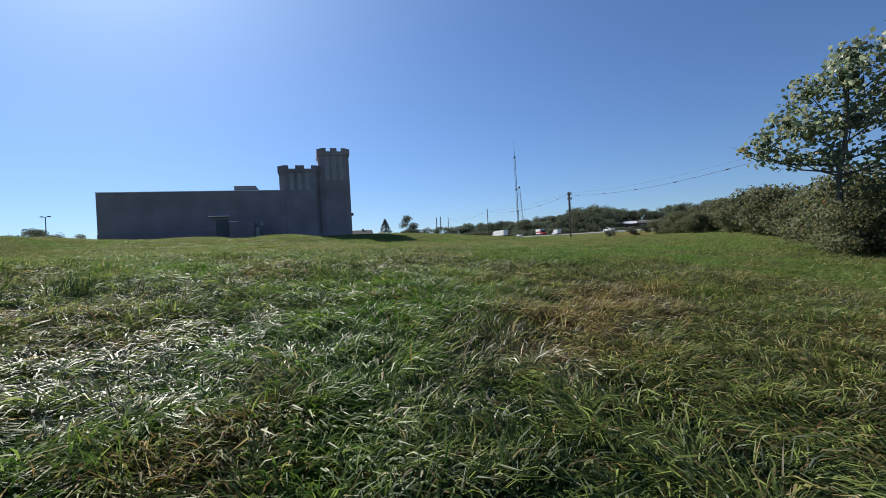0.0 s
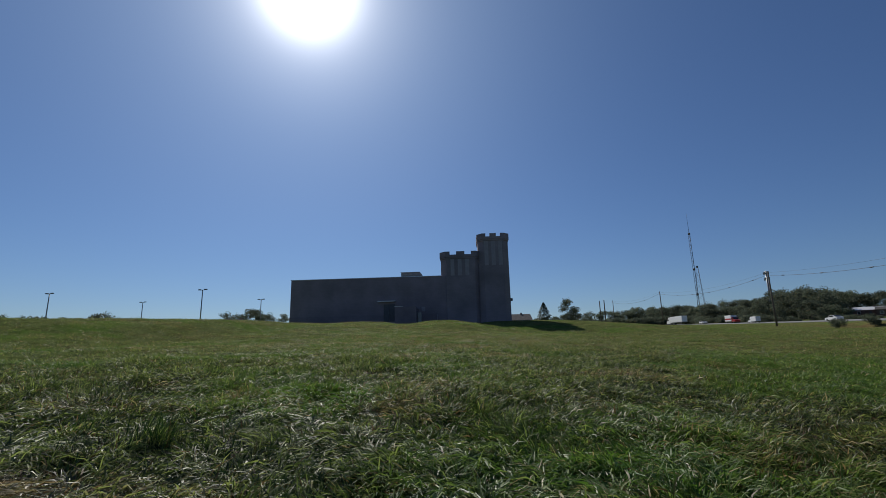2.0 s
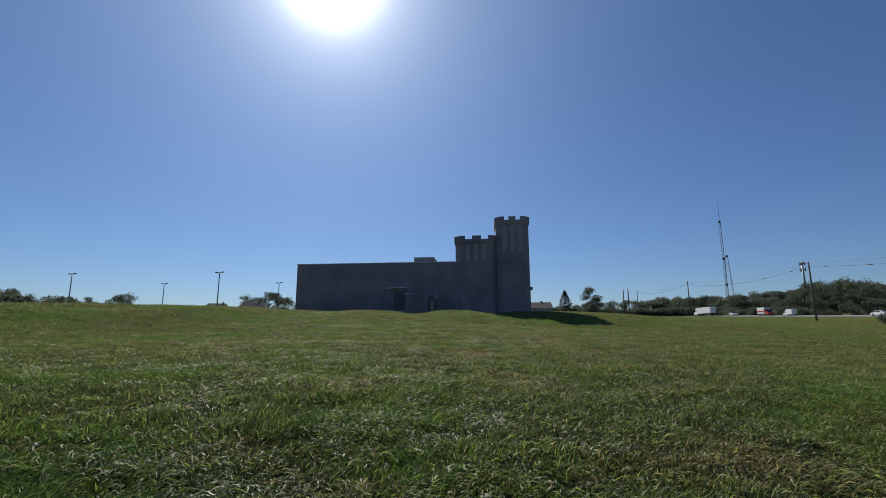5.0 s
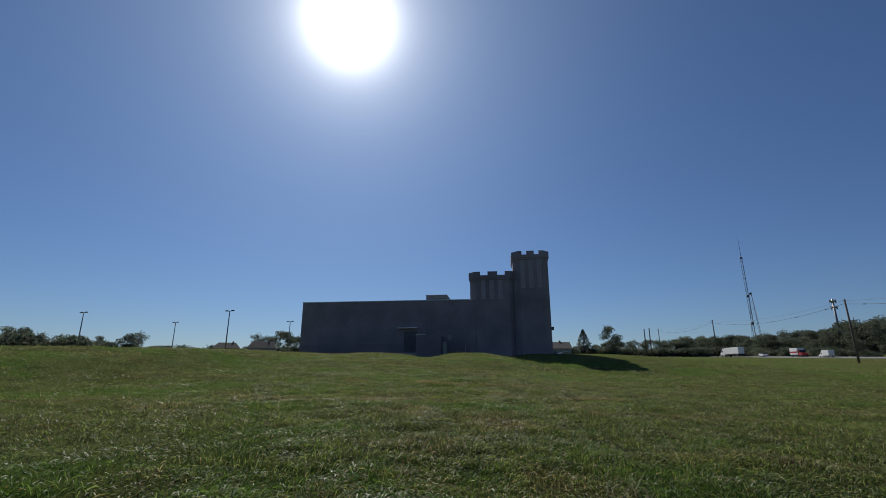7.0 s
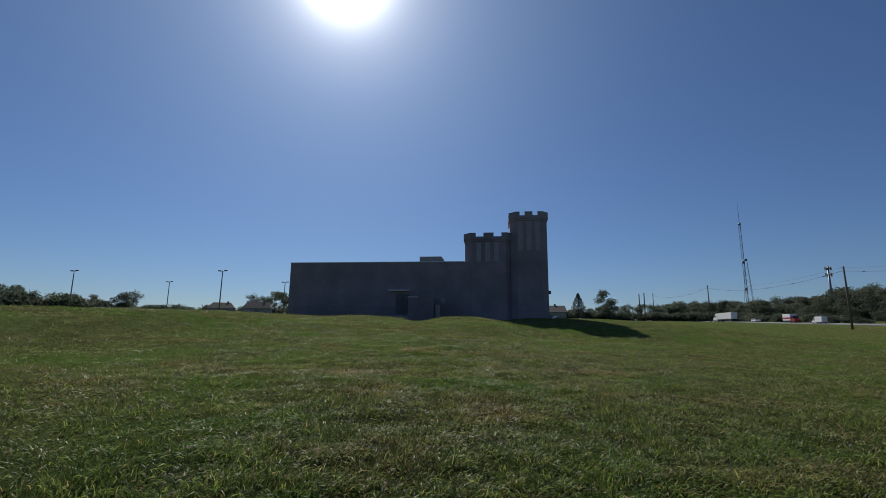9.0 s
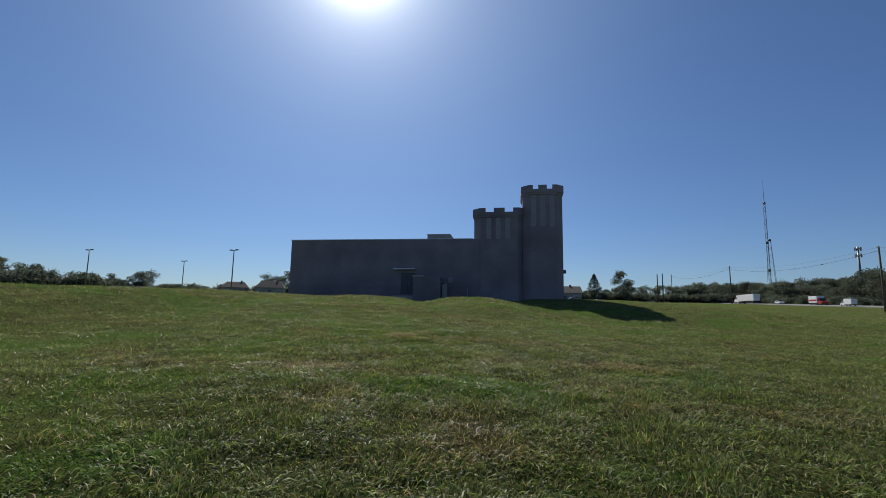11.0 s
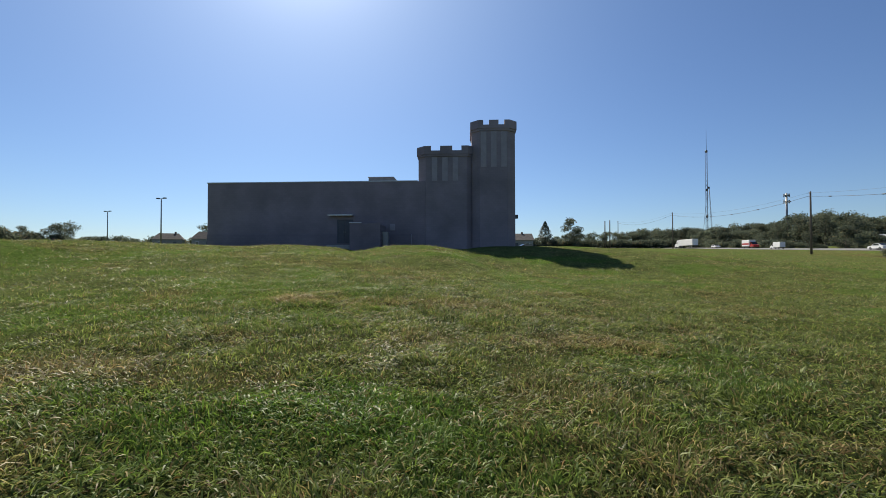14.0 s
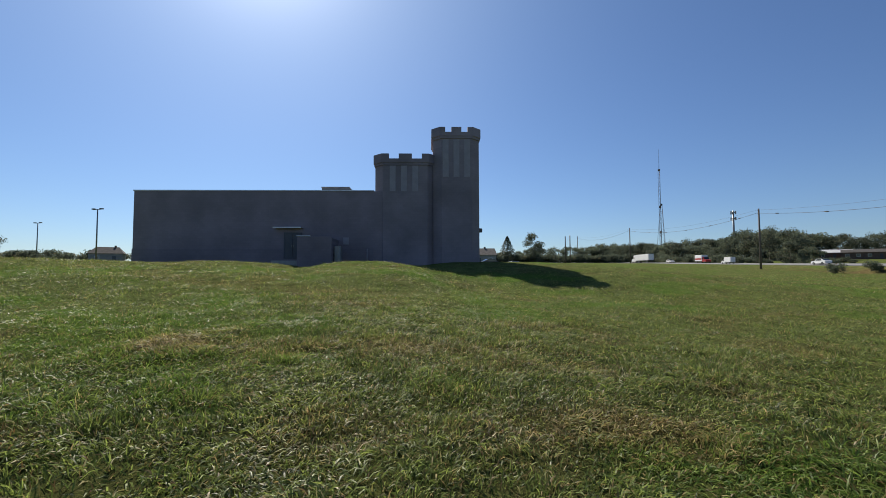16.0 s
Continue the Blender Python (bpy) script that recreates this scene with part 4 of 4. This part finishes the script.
def build_plants():
    build_sycamore()
    bush = shrub(2.9, 5.0, 9000, 0.12, 5, "brownish green overgrown bush at the field edge", M_BUSH, "bush")
    settle(bush, 21.6, 11.4, 1.0, 0.4, 0.1)
    tagged(bush, group="field edge bushes")
    for x, y, s, a in ((19.6, 9.0, 1.2, 1.9), (24.5, 13.4, 1.2, 3.1), (22.8, 9.6, 1.5, 4.4), (28.0, 15.6, 1.3, 0.9), (20.6, 7.0, 1.35, 5.2), (17.7, 9.3, 0.72, 2.2)):
        plant(bush, x, y, s, a, 0.1)
    hedge = shrub(3.6, 6.5, 6500, 0.19, 8, "dense olive green hedge bush", M_HEDGE, "hedge_bush")
    settle(hedge, 31, 19, 0.85, 0.0, 0.1)
    tagged(hedge, group="hedge along the field")
    r = random.Random(21)
    for k in range(22):
        f = k / 21
        plant(hedge, 34 + 54 * f + r.uniform(-2, 2), 21.5 + 63 * f + r.uniform(-2, 2), r.uniform(0.8, 1.2), r.uniform(0, 6), 0.1)
    lone = shrub(3.4, 4.8, 1500, 0.3, 13, "grey green shrub alone in the field", M_WOODS)
    settle(lone, 92, 110, 0.8, 0.3, 0.1)
    plant(lone, 98, 107, 0.85, 2.0, 0.1)
    plant(lone, 100.5, 104, 0.8, 4.0, 0.1)
    kinds = [broad_tree(9.5, 9.5, 1500, 0.50, 31, "dark green broadleaf tree in the roadside belt", M_WOODS),
             broad_tree(8.2, 8.5, 1500, 0.50, 47, "dull green broadleaf tree in the roadside belt", M_WOODS),
             broad_tree(11.0, 9.0, 1500, 0.50, 53, "tall dark broadleaf tree in the roadside belt", M_WOODS),
             broad_tree(7.0, 9.0, 1500, 0.50, 67, "low spreading tree in the roadside belt", M_WOODS)]
    thicket = shrub(4.2, 9.0, 1000, 0.5, 71, "low thicket under the roadside trees", M_WOODS, "thicket")
    first = set()

    def grow(ob, x, y, s, group):
        if ob in first:
            plant(ob, x, y, s, r.uniform(0, 6.28), 0.2, group)
        else:
            first.add(ob)
            settle(ob, x, y, s, r.uniform(0, 6.28), 0.2)
            tagged(ob, group=group)

    # the skyline of the wooded slope across the road: bearing and height angle from the walk's end
    bearings = [8, 10.6, 13, 16, 20, 23, 26, 29.5, 31.5, 32.4, 34, 35.6, 37, 38.3, 39.5, 41, 42.6, 43.4, 45.6, 48, 52, 60, 75]
    angles = [2.1, 2.4, 2.95, 3.2, 3.2, 3.3, 3.45, 3.35, 3.6, 4.0, 3.7, 3.5, 4.0, 4.65, 4.3, 4.5, 4.35, 3.6, 3.8, 3.6, 3.7, 3.6, 3.4]
    heights = {kinds[0]: 9.5, kinds[1]: 8.2, kinds[2]: 11.0, kinds[3]: 7.0}

    def skyline(x, y, share, group):
        """A tree whose top reaches a share of the way up to the skyline."""
        d, az = math.hypot(x - 2.4, y - 22.8), math.degrees(math.atan2(x - 2.4, y - 22.8))
        if 44.3 < az < 50 and d < 272:
            return
        top = 3.77 + d * math.tan(radians(-0.05 + share * float(np.interp(az, bearings, angles)))) - gz(x, y) + 0.2
        fit = [k for k in kinds if 0.5 < top / heights[k] < 1.7]
        if fit:
            ob = r.choice(fit)
            grow(ob, x, y, top / (0.97 * heights[ob]), group)

    def bearing_of(x, y):
        return math.degrees(math.atan2(x - 2.4, y - 22.8))

    y = 6.0
    while y < 420:
        step = 4.2 + y * 0.008
        x0 = float(road_x(y))
        for off, low, high, keep in ((18, 0.5, 0.85, 0.65), (32, 0.72, 0.98, 0.9), (46, 0.82, 1.03, 0.85)):
            x, yy = x0 + off + r.uniform(-4, 4), y + r.uniform(-3, 3)
            az = bearing_of(x, yy)
            if r.random() < (keep if az < 38.5 or az > 54 or off > 40 else 0.12):
                skyline(x, yy, r.uniform(low, high), "roadside trees")
        for side in (10, 15):
            if bearing_of(x0 + 12, y) < 38.5 or bearing_of(x0 + 12, y) > 54:
                grow(thicket, x0 + side + r.uniform(-1, 3), y + r.uniform(-2, 2), r.uniform(0.5, 0.85) * (1 + 0.6 * min(1, max(0, (y - 140) / 80))), "roadside thicket")
        y += step
    for k in range(60):
        skyline(158 + r.uniform(0, 42), 60 + 3.9 * k + r.uniform(-4, 4), r.uniform(0.9, 1.03), "hillside trees")
    for k in range(18):
        az, d = radians(43 + 0.45 * k), 280 + r.uniform(0, 25)
        skyline(2.4 + d * math.sin(az), 22.8 + d * math.cos(az), r.uniform(0.82, 1.0), "trees behind the far houses")
    for az, d, share in ((42.4, 172, 0.66), (43.3, 168, 0.6), (39.6, 175, 0.62), (47.4, 190, 0.5)):
        skyline(2.4 + d * math.sin(radians(az)), 22.8 + d * math.cos(radians(az)), share, "trees on the slope")
    for k in range(14):
        x = 132 + r.uniform(0, 30)
        grow(thicket, x, x * r.uniform(0.95, 1.3) + 10, r.uniform(0.45, 0.75), "thickets on the slope")
    for k in range(30):
        skyline(26 + 4.2 * k + r.uniform(-2, 2), 285 + r.uniform(-10, 14), r.uniform(0.85, 1.0), "trees across the far field")
        for e in (0, 2.1):
            grow(thicket, 30 + 4.2 * k + e, 272 + r.uniform(-4, 4), r.uniform(1.2, 1.65), "thickets across the far field")
    # the woods beyond the crest
    for az, el, s in ((-56, 3.7, 1), (-54, 3.6, 1), (-52, 3.9, 1), (-50.5, 3.5, 1), (-49.5, 3.4, 1), (-48, 3.0, 1), (-46.5, 2.9, 1), (-45, 2.9, 1), (-43.5, 2.9, 0.7), (-41.2, 3.2, 0.8), (-40.0, 3.5, 0.9),
                      (-28.2, 3.7, 0.9), (-27.2, 3.5, 0.8), (-25.8, 4.1, 0.9), (-24.8, 3.9, 0.8), (-23.5, 3.6, 1), (-21.8, 3.5, 1)):
        d = 225 + r.uniform(-10, 10)
        x, y = 2 + d * math.sin(radians(az)), 17 + d * math.cos(radians(az))
        want = 3.6 + d * math.tan(radians(el + 0.25)) - gz(x, y)
        ob = r.choice(kinds)
        high = {kinds[0]: 9.5, kinds[1]: 8.2, kinds[2]: 11.0, kinds[3]: 7.0}[ob]
        grow(ob, x, y, 1.0 * want / high, "woods beyond the crest")
    for k in range(40):
        az = -62 + k * 1.05
        el = 3.0 + 0.4 * math.sin(k * 1.7) if az < -42.5 else 2.3 + 0.25 * math.sin(k * 2.3)
        d = 212 + r.uniform(-6, 6)
        x, y = 2 + d * math.sin(radians(az)), 17 + d * math.cos(radians(az))
        grow(thicket, x, y, max(0.5, (3.6 + d * math.tan(radians(el)) - gz(x, y)) / 3.9), "scrub beyond the crest")
    fir = conifer(15.5, 14.5, 4200, 0.7, "tall dark pointed conifer beyond the field")
    settle(fir, 58, 271, 1.0, 0, 0.2)
    tall = broad_tree(17.5, 14.0, 3600, 0.6, 83, "tall airy tree standing above the belt", M_WOODS, shape=0.6)
    settle(tall, 72, 268, 1.0, 0, 0.2)


build_plants()

# ---- poles, masts and lines ----


UTILITY = [(84.0, 45.0, 17.6), (93.4, 131.4, 19.9), (102.5, 217.1, 23.3), (111.5, 303.0, 26.5)]


def build_poles():
    for x, y, top in UTILITY:
        g = gz(x, y)
        t = thing("utility_pole", pose(x, y, g), "weathered brown wooden utility pole by the road", "utility pole", "roadside utility poles")
        h = top - g
        part("post", tube([(0, 0, -0.6), (0, 0, h * 0.5), (0, 0, h)], [0.26, 0.22, 0.18], 10), M_POLE, t)
        part("cap", tube([(0, 0, h), (0, 0, h + 0.12)], [0.2, 0.06], 8), M_STEEL, t)
        for k in (0.3, 1.1):
            part("insulator", tube([(-0.5, 0, h - k), (-0.3, 0, h - k), (-0.16, 0, h - k)], [0.07, 0.1, 0.05], 8), M_STEEL, t)
    spans = list(zip(UTILITY, UTILITY[1:]))
    for (x0, y0, z0), (x1, y1, z1) in spans:
        for drop, sag, rad in ((0.3, 2.0, 0.018), (1.1, 2.6, 0.04)):
            pts = []
            for k in range(25):
                f = k / 24
                pts.append((x0 - 0.5 + (x1 - x0) * f, y0 + (y1 - y0) * f, z0 + (z1 - z0) * f - drop - sag * 4 * f * (1 - f)))
            c = thing("power_line", Matrix(), "black sagging cable between the utility poles", "cable", "roadside cables")
            part("cable", tube(pts, [rad] * 25, 5), M_CABLE, c)
            if drop > 1:
                for k in range(2, 24, 4):
                    p = Vector(pts[k])
                    q = Vector(pts[k + 1])
                    d = (q - p).normalized()
                    part("cable_clamp", tube([p - d * 0.7, p - d * 0.3, p + d * 0.3, p + d * 0.7], [0.05, 0.12, 0.12, 0.05], 6), M_CABLE, c, "small dark cable damper")


def lattice_mast(name, x, y, height, side, label, spike, beacons, step=3.0, foot=1.0):
    g = gz(x, y)
    t = thing(name, pose(x, y, g), label, "mast")
    legs = [(side * math.cos(a), side * math.sin(a)) for a in (0.4, 0.4 + math.tau / 3, 0.4 + 2 * math.tau / 3)]
    for lx, ly in legs:
        part("leg", tube([(lx * foot, ly * foot, -0.5), (lx, ly, height)], [0.1 * side + 0.03, 0.1 * side + 0.03], 5), M_MAST, t)
    bm = bmesh.new()
    z, k = 0.0, 0
    while z + step <= height:
        for i in range(3):
            a, b = legs[i], legs[(i + 1) % 3]
            if k % 2:
                a, b = b, a
            f, g2 = foot + (1 - foot) * z / height, foot + (1 - foot) * (z + step) / height
            add_tube(bm, [(a[0] * f, a[1] * f, z), (b[0] * g2, b[1] * g2, z + step)], [0.05 * side + 0.02] * 2, 4)
        z, k = z + step, k + 1
    tagged(part("bracing", bm, M_MAST, t), "", kind="stuff")
    if spike:
        part("spike", tube([(0, 0, height), (0, 0, height + spike)], [0.16, 0.05], 6), M_MAST, t)
    for z in beacons:
        part("beacon", tube([(0, 0, z - 0.9), (0, 0, z - 0.6), (0, 0, z + 0.6), (0, 0, z + 0.9)], [0.3, side * 0.9 + 0.1, side * 0.9 + 0.1, 0.3], 8), M_DARKPAINT, t, "dark warning light housing")
    return t


def at_bearing(az, d, x0=1.8, y0=17.0):
    return x0 + d * math.sin(radians(az)), y0 + d * math.cos(radians(az))


def build_masts():
    d = 360.0
    x, y = at_bearing(30.2, d)
    g = gz(x, y)
    lift = lambda el: 3.6 + d * math.tan(radians(el)) - g
    lattice_mast("radio_mast", x, y, lift(11.6), 0.75, "tall slender grey lattice radio mast", lift(13.9) - lift(11.6), [lift(11.5), lift(7.35), lift(4.45)])
    d = 430.0
    x, y = at_bearing(30.4, d)
    g2 = gz(x, y)
    top = 3.6 + d * math.tan(radians(7.6)) - g2
    lattice_mast("lattice_tower", x, y, top, 0.9, "thin tapering lattice tower behind the radio mast", 0, [top], 5.0, 6.0)
    d = 300.0
    x, y = at_bearing(37.7, d, 2.4, 22.8)
    g = gz(x, y)
    h = 3.77 + d * math.tan(radians(6.5)) - g
    t = thing("cell_tower", pose(x, y, g), "grey mobile phone tower with two antenna tiers", "cell tower")
    part("pole", tube([(0, 0, -0.5), (0, 0, h)], [0.7, 0.4], 10), M_STEEL, t)
    for zz in (h - 1.2, h - 4.6):
        ring = part("platform", tube([(0, 0, zz - 0.2), (0, 0, zz + 0.2)], [1.1, 1.1], 12), M_STEEL, t)
        for k in range(9):
            a = k * math.tau / 9
            bx, by = 1.3 * math.cos(a), 1.3 * math.sin(a)
            part("antenna", box(bx - 0.14, bx + 0.14, by - 0.14, by + 0.14, zz - 0.9, zz + 0.9, 0.04), M_STEEL, ring)
    for az, el in ((19.5, 4.25), (20.05, 4.35)):
        x, y = at_bearing(az, 262.0)
        g = gz(x, y)
        h = 3.6 + 262 * math.tan(radians(el)) - g
        t = thing("field_pole", pose(x, y, g), "plain dark pole standing among far trees", "pole", "far poles")
        part("post", tube([(0, 0, -0.4), (0, 0, h * 0.6), (0, 0, h)], [0.34, 0.3, 0.26], 8), M_POLE, t)
        part("cap", tube([(0, 0, h), (0, 0, h + 0.3)], [0.34, 0.2], 8), M_STEEL, t)


def build_lamps():
    t = thing("parking_lamp", Matrix(), "twin-headed grey parking lot lamp post", "street lamp", "parking lot lamps")
    part("base", tube([(0, 0, -1.2), (0, 0, 0.7)], [0.38, 0.36], 12), M_CONCRETE, t, "round concrete base")
    part("post", tube([(0, 0, 0.7), (0, 0, 13.6)], [0.2, 0.13], 10), M_STEEL, t)
    part("arm", box(-1.0, 1.0, -0.06, 0.06, 13.5, 13.66, 0.01), M_STEEL, t)
    for s in (-1, 1):
        part("lamp_head", box(min(s * 0.75, s * 1.65), max(s * 0.75, s * 1.65), -0.28, 0.28, 13.56, 13.86, 0.05), M_DARKPAINT, t, "dark box lamp head")
    for k, (x, y, top) in enumerate(((-75.3, 139.4, 19.95), (-123.0, 139.4, 19.75), (-123.6, 183.2, 21.4), (-75.6, 184.0, 21.3))):
        s = (top - gz(x, y)) / 13.86
        m = Matrix.LocRotScale((x, y, gz(x, y)), Euler((0, 0, -0.3)), (1, 1, s))
        if k == 0:
            t.matrix_world = m
        else:
            copy_thing(t, Matrix.LocRotScale((x, y, gz(x, y)), Euler((0, 0, -0.3)), (1, 1, 1)))


build_poles()
build_masts()
build_lamps()

# ---- far houses ----


def house(x, y, turn, width, depth, wall, roof, label, mat, roof_mat, hip=0.0):
    g = gz(x, y)
    t = thing("house", pose(x, y, g, 0, 0, turn), label, "house", "far houses")
    w, d = width / 2, depth / 2
    body = part("wall", box(-w, w, -d, d, -0.6, wall), mat, t)
    bm = bmesh.new()
    e = 0.4
    c = [bm.verts.new(v) for v in ((-w - e, -d - e, wall), (w + e, -d - e, wall), (w + e, d + e, wall), (-w - e, d + e, wall), (-w - e + hip, 0, wall + roof), (w + e - hip, 0, wall + roof))]
    for f in ((0, 1, 5, 4), (2, 3, 4, 5), (1, 2, 5), (3, 0, 4), (3, 2, 1, 0)):
        bm.faces.new([c[i] for i in f])
    part("roof", bm, roof_mat, t)
    n = max(2, int(width / 3.2))
    for k in range(n):
        cx = -w + (k + 0.5) * width / n
        if k == n // 2:
            part("door", box(cx - 0.5, cx + 0.5, -d - 0.06, -d - 0.002, 0, 2.05), M_DOOR, t)
        else:
            f = part("window", box(cx - 0.6, cx + 0.6, -d - 0.06, -d - 0.002, 0.9, 2.1), M_WHITE, t, "white framed window")
            part("pane", box(cx - 0.5, cx + 0.5, -d - 0.075, -d - 0.062, 1.0, 2.0), M_GLASS, f)
    part("chimney", box(w * 0.4, w * 0.4 + 0.6, -0.3, 0.3, wall + roof * 0.5, wall + roof + 0.5, 0.03), M_HOUSEBRICK, t)


house(-98, 179, 25, 9, 8, 2.9, 2.3, "low house with a dark hipped shingle roof", M_SIDING, M_SHINGLE, 1.8)
house(-85, 182, 20, 10, 8, 3.0, 2.7, "pale sided house with a hipped shingle roof", M_SIDING, M_SHINGLE, 1.8)
house(-140, 172, 35, 22, 9, 1.9, 1.1, "long low house beyond the crest", M_SIDING, M_SHINGLE, 1.0)
house(25.5, 172, 0, 11, 9, 3.0, 2.4, "pale house with a grey gabled roof", M_SIDING, M_SHINGLE)
house(187, 205, -45, 15, 9, 2.7, 1.5, "red brick ranch house with a pale low roof", M_HOUSEBRICK, M_PALEROOF)
house(190, 188, -47, 20, 9, 2.7, 1.4, "brick ranch house with a grey shingle roof", M_HOUSEBRICK, M_SHINGLE)
house(174, 219, -42, 12, 8, 2.6, 1.5, "pale ranch house half hidden by trees", M_SIDING, M_SHINGLE)

# ---- vehicles ----


def wheel(parent, x, y, r, w=0.24):
    tyre = part("wheel", tube([(x, y - w / 2, r), (x, y + w / 2, r)], [r, r], 16), M_TYRE, parent)
    part("rim", tube([(x, y - w / 2 - 0.015, r), (x, y + w / 2 + 0.015, r)], [r * 0.55, r * 0.55], 10), M_STEEL, tyre)


def road_pose(y, side, back=False):
    x = float(road_x(y)) + side
    return pose(x, y, float(np.interp(y, TABLE_Y, ROAD_Z)) + 0.08 + 0.055 * side, 0, 0, 84 + (180 if back else 0))


def semi_truck(y):
    t = thing("semi_truck", road_pose(y, -1.8), "white articulated lorry on the road", "truck")
    part("trailer", box(-16.5, -1.6, -1.27, 1.27, 1.15, 4.05, 0.06), M_WHITE, t, "plain white box trailer")
    part("trailer_rail", box(-16.4, -1.8, -1.2, 1.2, 1.0, 1.148), M_STEEL, t)
    cab = part("cab", side_prism([(-1.2, 0.75), (3.6, 0.75), (3.7, 1.3), (3.5, 1.95), (2.1, 2.2), (1.5, 3.2), (0.9, 3.9), (-1.2, 3.95)], -1.2, 1.2), M_WHITE, t)
    part("windscreen", side_prism([(2.0, 2.28), (1.55, 3.08), (1.6, 3.1), (2.06, 2.3)], -1.05, 1.05), M_GLASS, cab)
    for s in (-1, 1):
        part("side_window", box(0.5, 1.45, s * 1.2 - 0.015, s * 1.2 + 0.015, 2.2, 2.95), M_GLASS, cab)
        for x in (-15, -13.7, -2.6, -1.3, 2.7):
            wheel(t, x, s * 1.05, 0.52)
    part("bumper", box(3.55, 3.8, -1.2, 1.2, 0.45, 0.9, 0.05), M_STEEL, t)


def box_van(y, side, label, red, back=False, size=1.0):
    t = thing("box_van", road_pose(y, side, back) @ Matrix.Diagonal((size, size, size, 1)), label, "van")
    part("cargo_box", box(-4.6, 0.4, -1.15, 1.15, 0.75, 3.1, 0.08), M_WHITE, t)
    if red:
        for s in (-1, 1):
            part("stripe", box(-4.4, 0.2, s * 1.15 - 0.012, s * 1.15 + 0.012, 1.3, 1.9), M_REDPAINT, t, "red side stripe")
    cab = part("cab", side_prism([(0.42, 0.45), (2.9, 0.45), (2.95, 1.2), (1.9, 1.4), (1.2, 2.3), (0.42, 2.35)], -1.0, 1.0), M_REDPAINT if red else M_WHITE, t)
    part("windscreen", side_prism([(1.92, 1.45), (1.26, 2.25), (1.3, 2.28), (1.97, 1.47)], -0.9, 0.9), M_GLASS, cab)
    for s in (-1, 1):
        part("side_window", box(0.6, 1.3, s * 1.0 - 0.012, s * 1.0 + 0.012, 1.4, 2.1), M_GLASS, cab)
        for x in (-3.4, 2.0):
            wheel(t, x, s * 0.92, 0.4)


def car(m, label, paint, category="car"):
    t = thing("car", m, label, category, "cars")
    body = part("body", side_prism([(-2.2, 0.3), (2.2, 0.3), (2.25, 0.62), (1.95, 0.85), (1.0, 0.95), (0.4, 1.42), (-1.0, 1.46), (-1.8, 1.02), (-2.25, 0.95)], -0.88, 0.88), paint, t)
    part("windscreen", side_prism([(0.97, 0.99), (0.44, 1.38), (0.48, 1.42), (1.03, 1.0)], -0.76, 0.76), M_GLASS, body)
    part("rear_window", side_prism([(-1.76, 1.08), (-1.06, 1.42), (-1.1, 1.46), (-1.82, 1.1)], -0.76, 0.76), M_GLASS, body)
    for s in (-1, 1):
        part("side_window", side_prism([(-1.2, 1.0), (0.75, 1.0), (0.35, 1.34), (-0.95, 1.37)], s * 0.88 - 0.012, s * 0.88 + 0.012), M_GLASS, body)
        part("headlight", box(2.1, 2.24, s * 0.62 - 0.15, s * 0.62 + 0.15, 0.62, 0.76, 0.03), M_SLIT, body)
        for x in (-1.35, 1.35):
            wheel(t, x, s * 0.8, 0.32, 0.2)


semi_truck(242.0)
box_van(187.0, 1.8, "white box van with a red cab and stripe on the road", True, True)
box_van(167.0, -1.8, "plain white box van on the road", False, False, 0.72)
car(road_pose(214.0, 1.8, True), "white saloon car on the road", M_WHITE)
car(road_pose(128.0, -1.8), "white car on the road", M_WHITE)
car(road_pose(252.0, 1.8, True), "dark car on the road", M_DARKPAINT)
car(pose(19.5, 114, gz(19.5, 114), 0, 0, 10), "dark parked car behind the building", M_DARKPAINT)
car(pose(25.0, 118, gz(25.0, 118), 0, 0, 100), "white parked car behind the building", M_WHITE)
